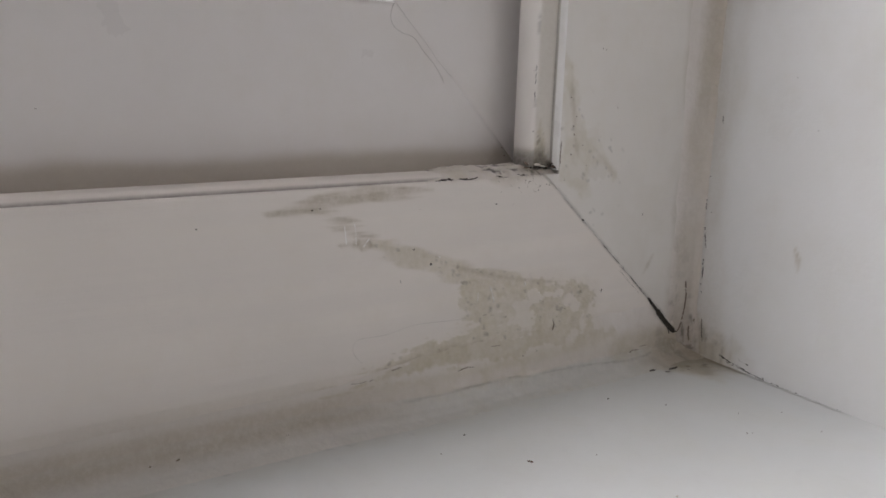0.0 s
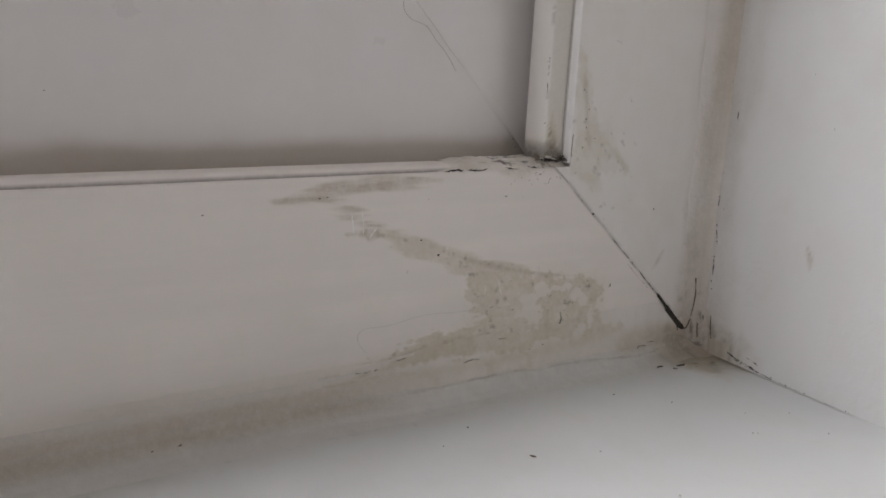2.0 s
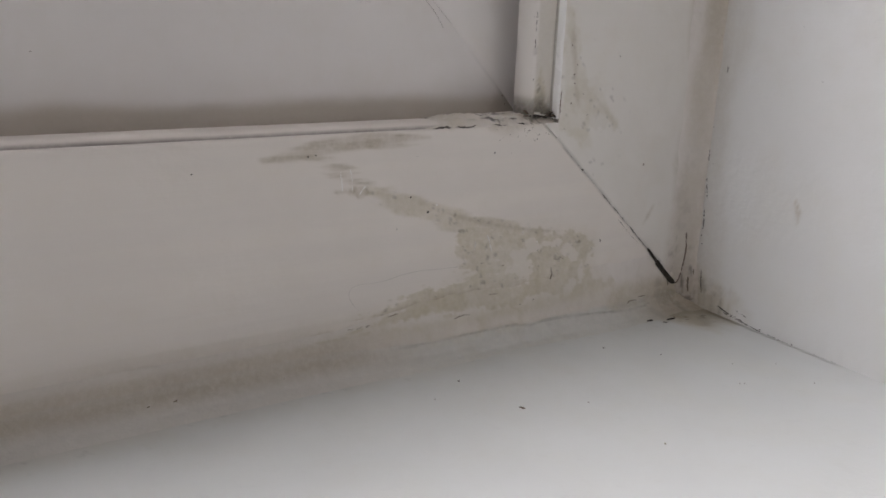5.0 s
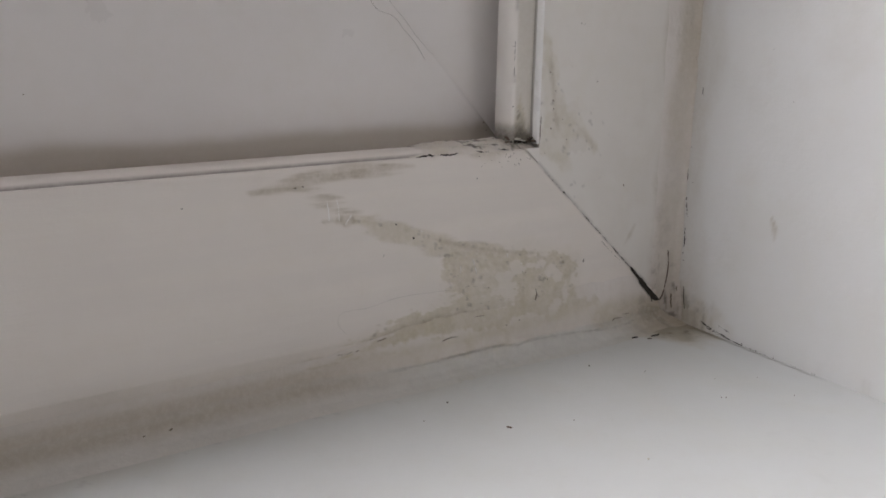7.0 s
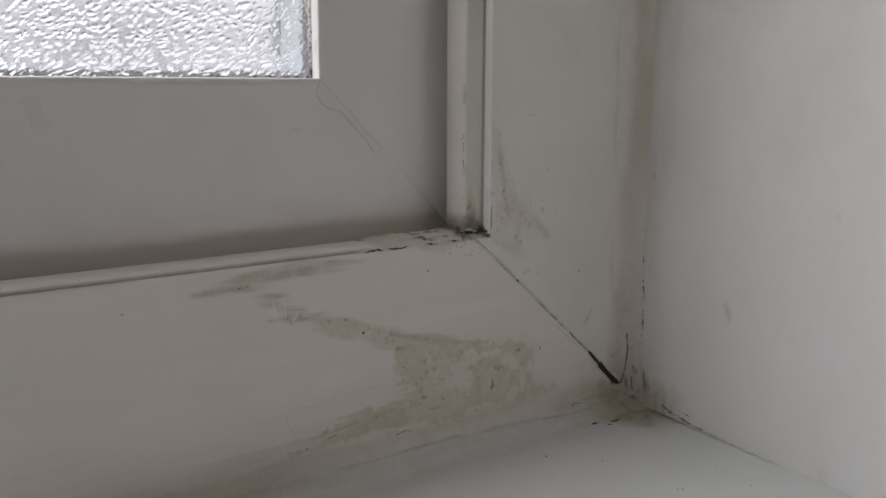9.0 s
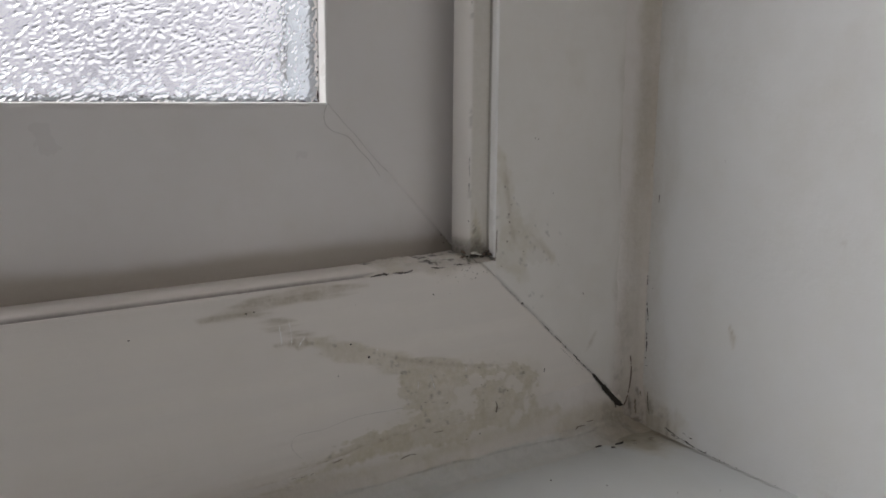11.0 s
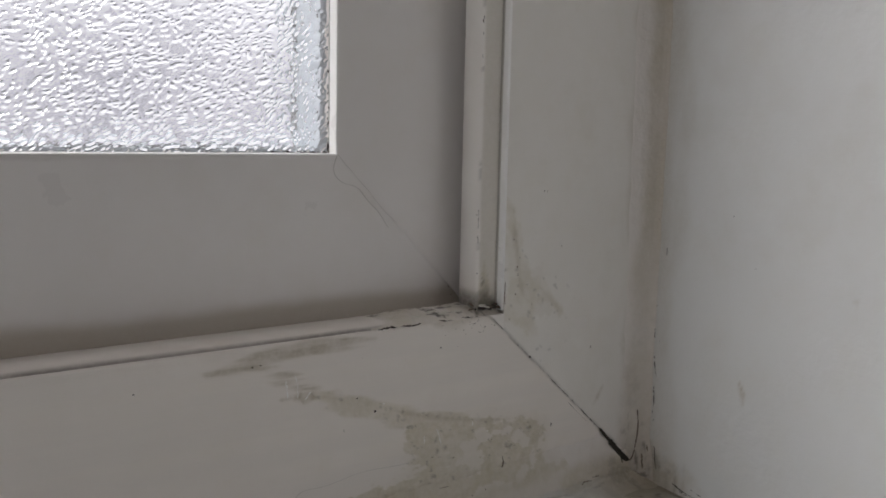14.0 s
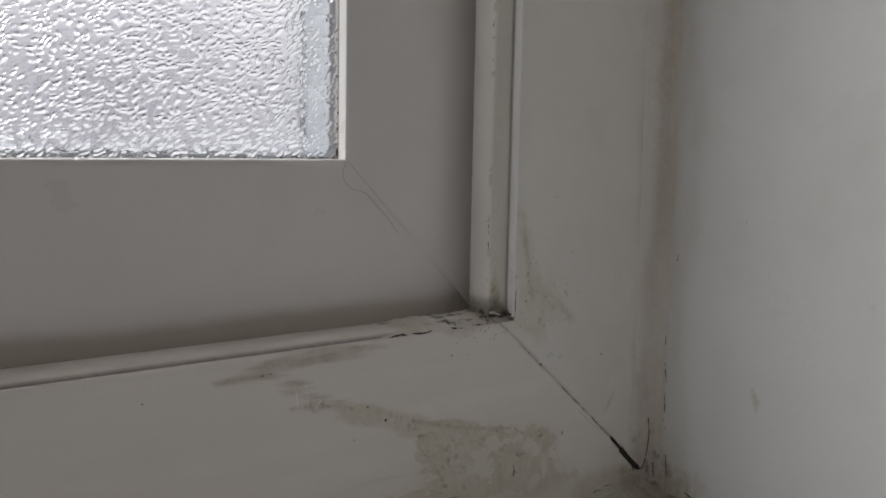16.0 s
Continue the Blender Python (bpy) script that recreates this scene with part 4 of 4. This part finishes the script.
dirt("corner_grime", [([(-2.9, 44.3), (-2.9, 40.7)], 0.12, 0.5), ([(-3.2, 35.2), (-3.3, 34.2)], 0.22, 0.2), ([(-3.4, 33.4), (-3.8, 31.5), (-4.3, 28.6)], 0.3, 0.35), ([(-3.7, 24.8), (-4.0, 21.5), (-4.0, 18.7)], 0.36, 0.35),
                      ([(-5.4, 5), (-5.8, 1), (-6.6, -2.5)], 0.26, 0.4), ([(-2.4, 81.6), (-2.5, 78.5)], 0.17, 0.1), ([(-6.3, 71.2), (-6.3, 69.0)], 0.24, 0.1)],
     [((-3.9, 16.4), (0.35, 0.5), 0), ((-4.4, 13.8), (0.35, 0.35), 0), ((-3.5, 51.9), (0.25, 0.25), 0), ((-5.4, 40.4), (0.25, 0.25), 0), ((-33, 84), (0.3, 0.15), 0), ((-42, 69.6), (0.35, 0.12), 40)],
     lambda a, b, h: (wall_x(a) - 0.15 - h - (0.15 if a > -4.2 else 0.0), a, b), DIRT, "dark broken line of dirt between sealant and wall")
dirt("wall_foot_dirt", [([(-17, -6.0), (-24, -6.6), (-33, -7.0), (-44, -7.2), (-53, -7.0), (-61, -6.8)], 0.4, 0.08), ([(-14, -4.6), (-19, -5.6), (-26, -6.4)], 0.55, 0.15), ([(-22, -3.6), (-27, -4.6)], 0.4, 0.2)],
     [((-32.5, -6.5), (0.5, 0.3), 0), ((-45, -6.8), (0.5, 0.3), 0)], on_wall, DIRT, "dark line of dirt where the wall meets the sill")
dirt("sill_cracks", [([(-13.3, -10.6), (-11.5, -10.9), (-9.5, -10.7)], 0.6, 0.0), ([(-7.8, -13.2), (-6, -14.4), (-4.2, -15.4)], 0.5, 0.2), ([(-20.5, -8.8), (-18.2, -9.2)], 0.4, 0.1), ([(-16.0, -11.5), (-15.0, -12.3)], 0.35, 0.0)],
     [], lambda a, b, h: (a, b, SILL_Z + 0.15 + h + max(0, 14 + b) * 0.13), DIRT, "short dark cracks in the sill paint by the corner")
dirt("stile_specks", [([(-55.3, 57.6), (-55.4, 61), (-55.3, 64.5)], 0.35, 0.0)],
     [((-51.0, 68.5), (0.5, 0.35), 30), ((-50.7, 66.1), (0.3, 0.5), 0), ((-19.7, 41.0), (0.35, 0.6), 0), ((-41.5, 90.2), (0.3, 0.4), 0), ((-51.5, 60.5), (0.45, 0.4), 0),
      ((-52.6, 76.5), (0.4, 0.3), 0), ((-50.2, 71.2), (0.3, 0.3), 0), ((-47, 63), (0.25, 0.25), 0), ((-40.2, 90), (0.8, 0.1), 70), ((-45, 57), (0.3, 0.2), 0), ((-33.8, 73.6), (0.3, 0.3), 0)],
     on_rail, CRUMB, "brown specks of dirt on the frame's stile")
dirt("bead_cracks", [([(-63.1, 138.6), (-63.2, 136.4)], 0.16, 0.0), ([(-63.2, 134), (-63.2, 133.2)], 0.16, 0.0), ([(-63.1, 128), (-63.2, 127)], 0.15, 0.0), ([(-63.1, 85), (-63.2, 82), (-63.1, 80)], 0.18, 0.2), ([(-63.2, 78), (-63.1, 75.5)], 0.12, 0.2), ([(-64.0, 83.6), (-63.0, 83.9)], 0.15, 0.0)],
     [((-63.2, 67), (0.3, 0.3), 0), ((-62.2, 64), (0.4, 0.7), 0), ((-60.5, 62), (0.6, 0.4), 30)], at_depth(3.25), DIRT, "dark cracks in the paint of the side bead")
dirt("sash_specks", [],
     [((-172.7, 80.2), (0.4, 0.22), 20), ((-188.7, 73.1), (0.7, 0.25), 10), ((-63.2, 61.2), (0.4, 0.4), 0), ((-62.2, 58.8), (0.4, 0.4), 0), ((-88, 74), (0.15, 0.15), 0), ((-120, 71), (0.2, 0.2), 0)],
     at_depth(SASH_FACE + 0.1), CRUMB, "brown specks of dirt on the white sash")

# grime gathered along the foot of the glass
bm = bmesh.new()
for k in range(46):
    rng = random.Random(500 + k)
    along = rng.expovariate(1 / 7.0)
    place = (GX - 0.8 - along, GZ + rng.uniform(0.5, 1.0)) if k % 3 else (GX - rng.uniform(0.6, 1.0), GZ + 0.8 + along * 0.8)
    lump(bm, place, (rng.uniform(0.2, 0.65), rng.uniform(0.15, 0.3)), at_depth(20.6), 500 + k, rng.uniform(-25, 25) + (0 if k % 3 else 90), 0.5)
tagged(part("glass_edge_dirt", bm, DIRT), "dark grime along the foot of the obscured glass", "dirt", kind="stuff")

# old paint and dirt built up where the ledge meets the side bead
LEDGE_RING = dense([(11.8, 55.8), (11.6, 57.1, 1), (6.5, 57.4, 1), (2.6, 56.7, 1), (1.0, 55.7), (0.15, 55.0), (0.25, 53.4), (11.8, 53.4)], 0.6)


def ledge_put(s, d, c):
    rough = smooth(s, -99, -88)
    lift = (0.55 * fbm(s, d, 4.5, 171) + 0.35 * fbm(s, d, 1.4, 172)) * (c > 55.2) * rough
    return s, d, c - (1 - rough) * 1.2 * (c > 54.2) + lift


def ledge_masks(s, d, c):
    cracks = smooth(fbm(s * 0.5, d * 1.6, 3.0, 173), 0.42, 0.55)
    foot = smooth(8 - np.hypot(s + 61, d - 4) + 2 * fbm(s, d, 3, 174), 0, 6)
    return {"stain": np.clip(0.2 + 0.35 * fbm(s, d, 5, 175), 0, 1), "grime": np.clip(0.1 + 0.5 * foot, 0, 1), "overpaint": 0 * s, "soot": np.clip(0.8 * cracks + 0.7 * foot * smooth(fbm(s, d, 2, 176), -0.1, 0.3), 0, 1)}


sweep("paint_buildup", LEDGE_RING, stations((0, 1, 0.01)), lambda c, d: -99.0 + 0 * c, lambda c, d: -56.3 + 0 * c, ledge_put, CAULK, window,
      "cracked yellowed paint built up on the ledge", ledge_masks)


def flake(place, size, tilt, turn, seed, mat=CHIP):
    """One curled flake of old paint."""
    rng = random.Random(seed)
    bm = bmesh.new()
    ring = [(math.cos(a) * size[0] * rng.uniform(0.65, 1.1), math.sin(a) * size[1] * rng.uniform(0.65, 1.1)) for a in [k * math.tau / 9 for k in range(9)]]
    top = [bm.verts.new((x * MM, y * MM, (0.18 + 0.10 * x * x / size[0]) * MM)) for x, y in ring]
    low = [bm.verts.new((x * MM, y * MM, (0.02 + 0.10 * x * x / size[0]) * MM)) for x, y in ring]
    bm.faces.new(top)
    bm.faces.new(low[::-1])
    for k in range(9):
        bm.faces.new((low[k], low[(k + 1) % 9], top[(k + 1) % 9], top[k]))
    ob = part("paint_flake", bm, mat)
    ob.matrix_world = pose(*[v * MM for v in place], tilt[0], tilt[1], turn)
    return tagged(ob, "tiny curled flake of old paint lying in the frame's dirty corner", "paint flake", "flakes in the frame corner")


for k, (x, y, z, a, b) in enumerate([(-58.2, 1.2, 57.9, 1.5, 0.5), (-60.6, 1.4, 58.1, 1.1, 0.6), (-62.0, 2.4, 58.5, 1.3, 0.5), (-66.5, 1.5, 57.9, 1.6, 0.5), (-71.0, 1.8, 57.9, 1.9, 0.6),
                                     (-75.8, 2.0, 57.8, 1.4, 0.7), (-64.0, 4.5, 58.6, 1.2, 0.8), (-79.0, 3.4, 58.2, 2.0, 0.6), (-84.5, 2.2, 57.7, 1.7, 0.5), (-57.4, 1.6, 58.6, 0.9, 0.5)]):
    flake((x, y, z - 0.8), (a, b), (random.Random(k).uniform(5, 40), random.Random(k + 9).uniform(-15, 15)), random.Random(k + 3).uniform(-50, 40), k, CHIP if k % 3 else CRUMB)
bm = bmesh.new()
for k in range(48):
    rng = random.Random(300 + k)
    lump(bm, (-60.0 + rng.gauss(0, 2.3), 56.8 + abs(rng.gauss(0, 0.5))), (rng.uniform(0.25, 0.7), rng.uniform(0.2, 0.4)), at_depth(rng.uniform(0.3, 3.0)), 300 + k, rng.uniform(0, 180), 0.7)
tagged(part("debris", bm, DIRT), "dark clump of dirt and dust in the frame's corner", "debris", kind="stuff")

# crumbs on the sill
for k, (a, b, u, v, turn, mat) in enumerate([(-95.3, -38.9, 1.15, 0.5, -68, CRUMB), (-99.0, -17.7, 0.45, 0.35, 0, DIRT), (-57.1, -3.9, 0.45, 0.4, 0, DIRT), (-48.8, -18.8, 0.4, 0.35, 0, DIRT),
                                             (-38.2, -30.8, 0.55, 0.18, 10, DIRT), (-110.6, -23.9, 0.3, 0.25, 0, CRUMB), (-35.8, -55.9, 0.6, 0.2, 50, CRUMB), (-34.6, -56.6, 0.4, 0.15, -30, CRUMB),
                                             (-18.1, -66.0, 0.5, 0.2, 20, CRUMB), (-78.9, -44.5, 0.35, 0.2, 0, CRUMB), (-79.5, -69.9, 0.5, 0.4, 0, CHIP), (-26, -46, 0.3, 0.2, 0, CRUMB), (-15, -52, 0.35, 0.2, 30, CRUMB)]):
    bm = bmesh.new()
    lump(bm, (a, b), (u * 0.8, v * 0.8), on_sill, 70 + k, turn, 0.8)
    big = k == 0
    tagged(part("crumb", bm, mat), "reddish-brown crumb lying on the white window sill" if big else "tiny dark crumb lying on the white window sill", "crumb", "crumbs on the sill")


# a fine fibre caught at the corner of the glass, and a fainter one on the rail
def fibre(points, radius, put, label):
    curve = bpy.data.curves.new("fibre", "CURVE")
    curve.dimensions, curve.bevel_depth, curve.bevel_resolution = "3D", radius * MM, 1
    line = curve.splines.new("NURBS")
    line.points.add(len(points) - 1)
    for p, (a, b) in zip(line.points, points):
        p.co = (*[v * MM for v in put(a, b, radius)], 1)
    line.use_endpoint_u, line.order_u = True, 4
    curve.materials.append(FIBRE)
    return tagged(new("fibre", curve), label, "fibre")


fibre([(-101.2, 99.6), (-102.4, 97.4), (-102.3, 94.6), (-99.4, 92.2), (-96.5, 91.9), (-94.0, 90.8), (-92.2, 88.0), (-89.6, 86.0), (-86.8, 83.0), (-84.8, 79.8)], 0.05, on_sash,
      "thin grey fibre clinging to the white sash below the glass")
fibre([(-101.4, 100.4), (-98.5, 97.5), (-95, 93.6), (-91, 90.2), (-87, 85), (-82, 81)], 0.028, on_sash, "faint cobweb thread along the sash's mitre joint")
fibre([(-119.1, 10.0), (-122.6, 13.4), (-121.6, 16.8), (-117, 16.5), (-111.8, 16.3), (-106.1, 17.6), (-100.2, 18.0), (-92.7, 17.3), (-86.5, 17.2)], 0.022, at_depth(-0.12), "pale hair-thin fibre stuck to the bottom rail")
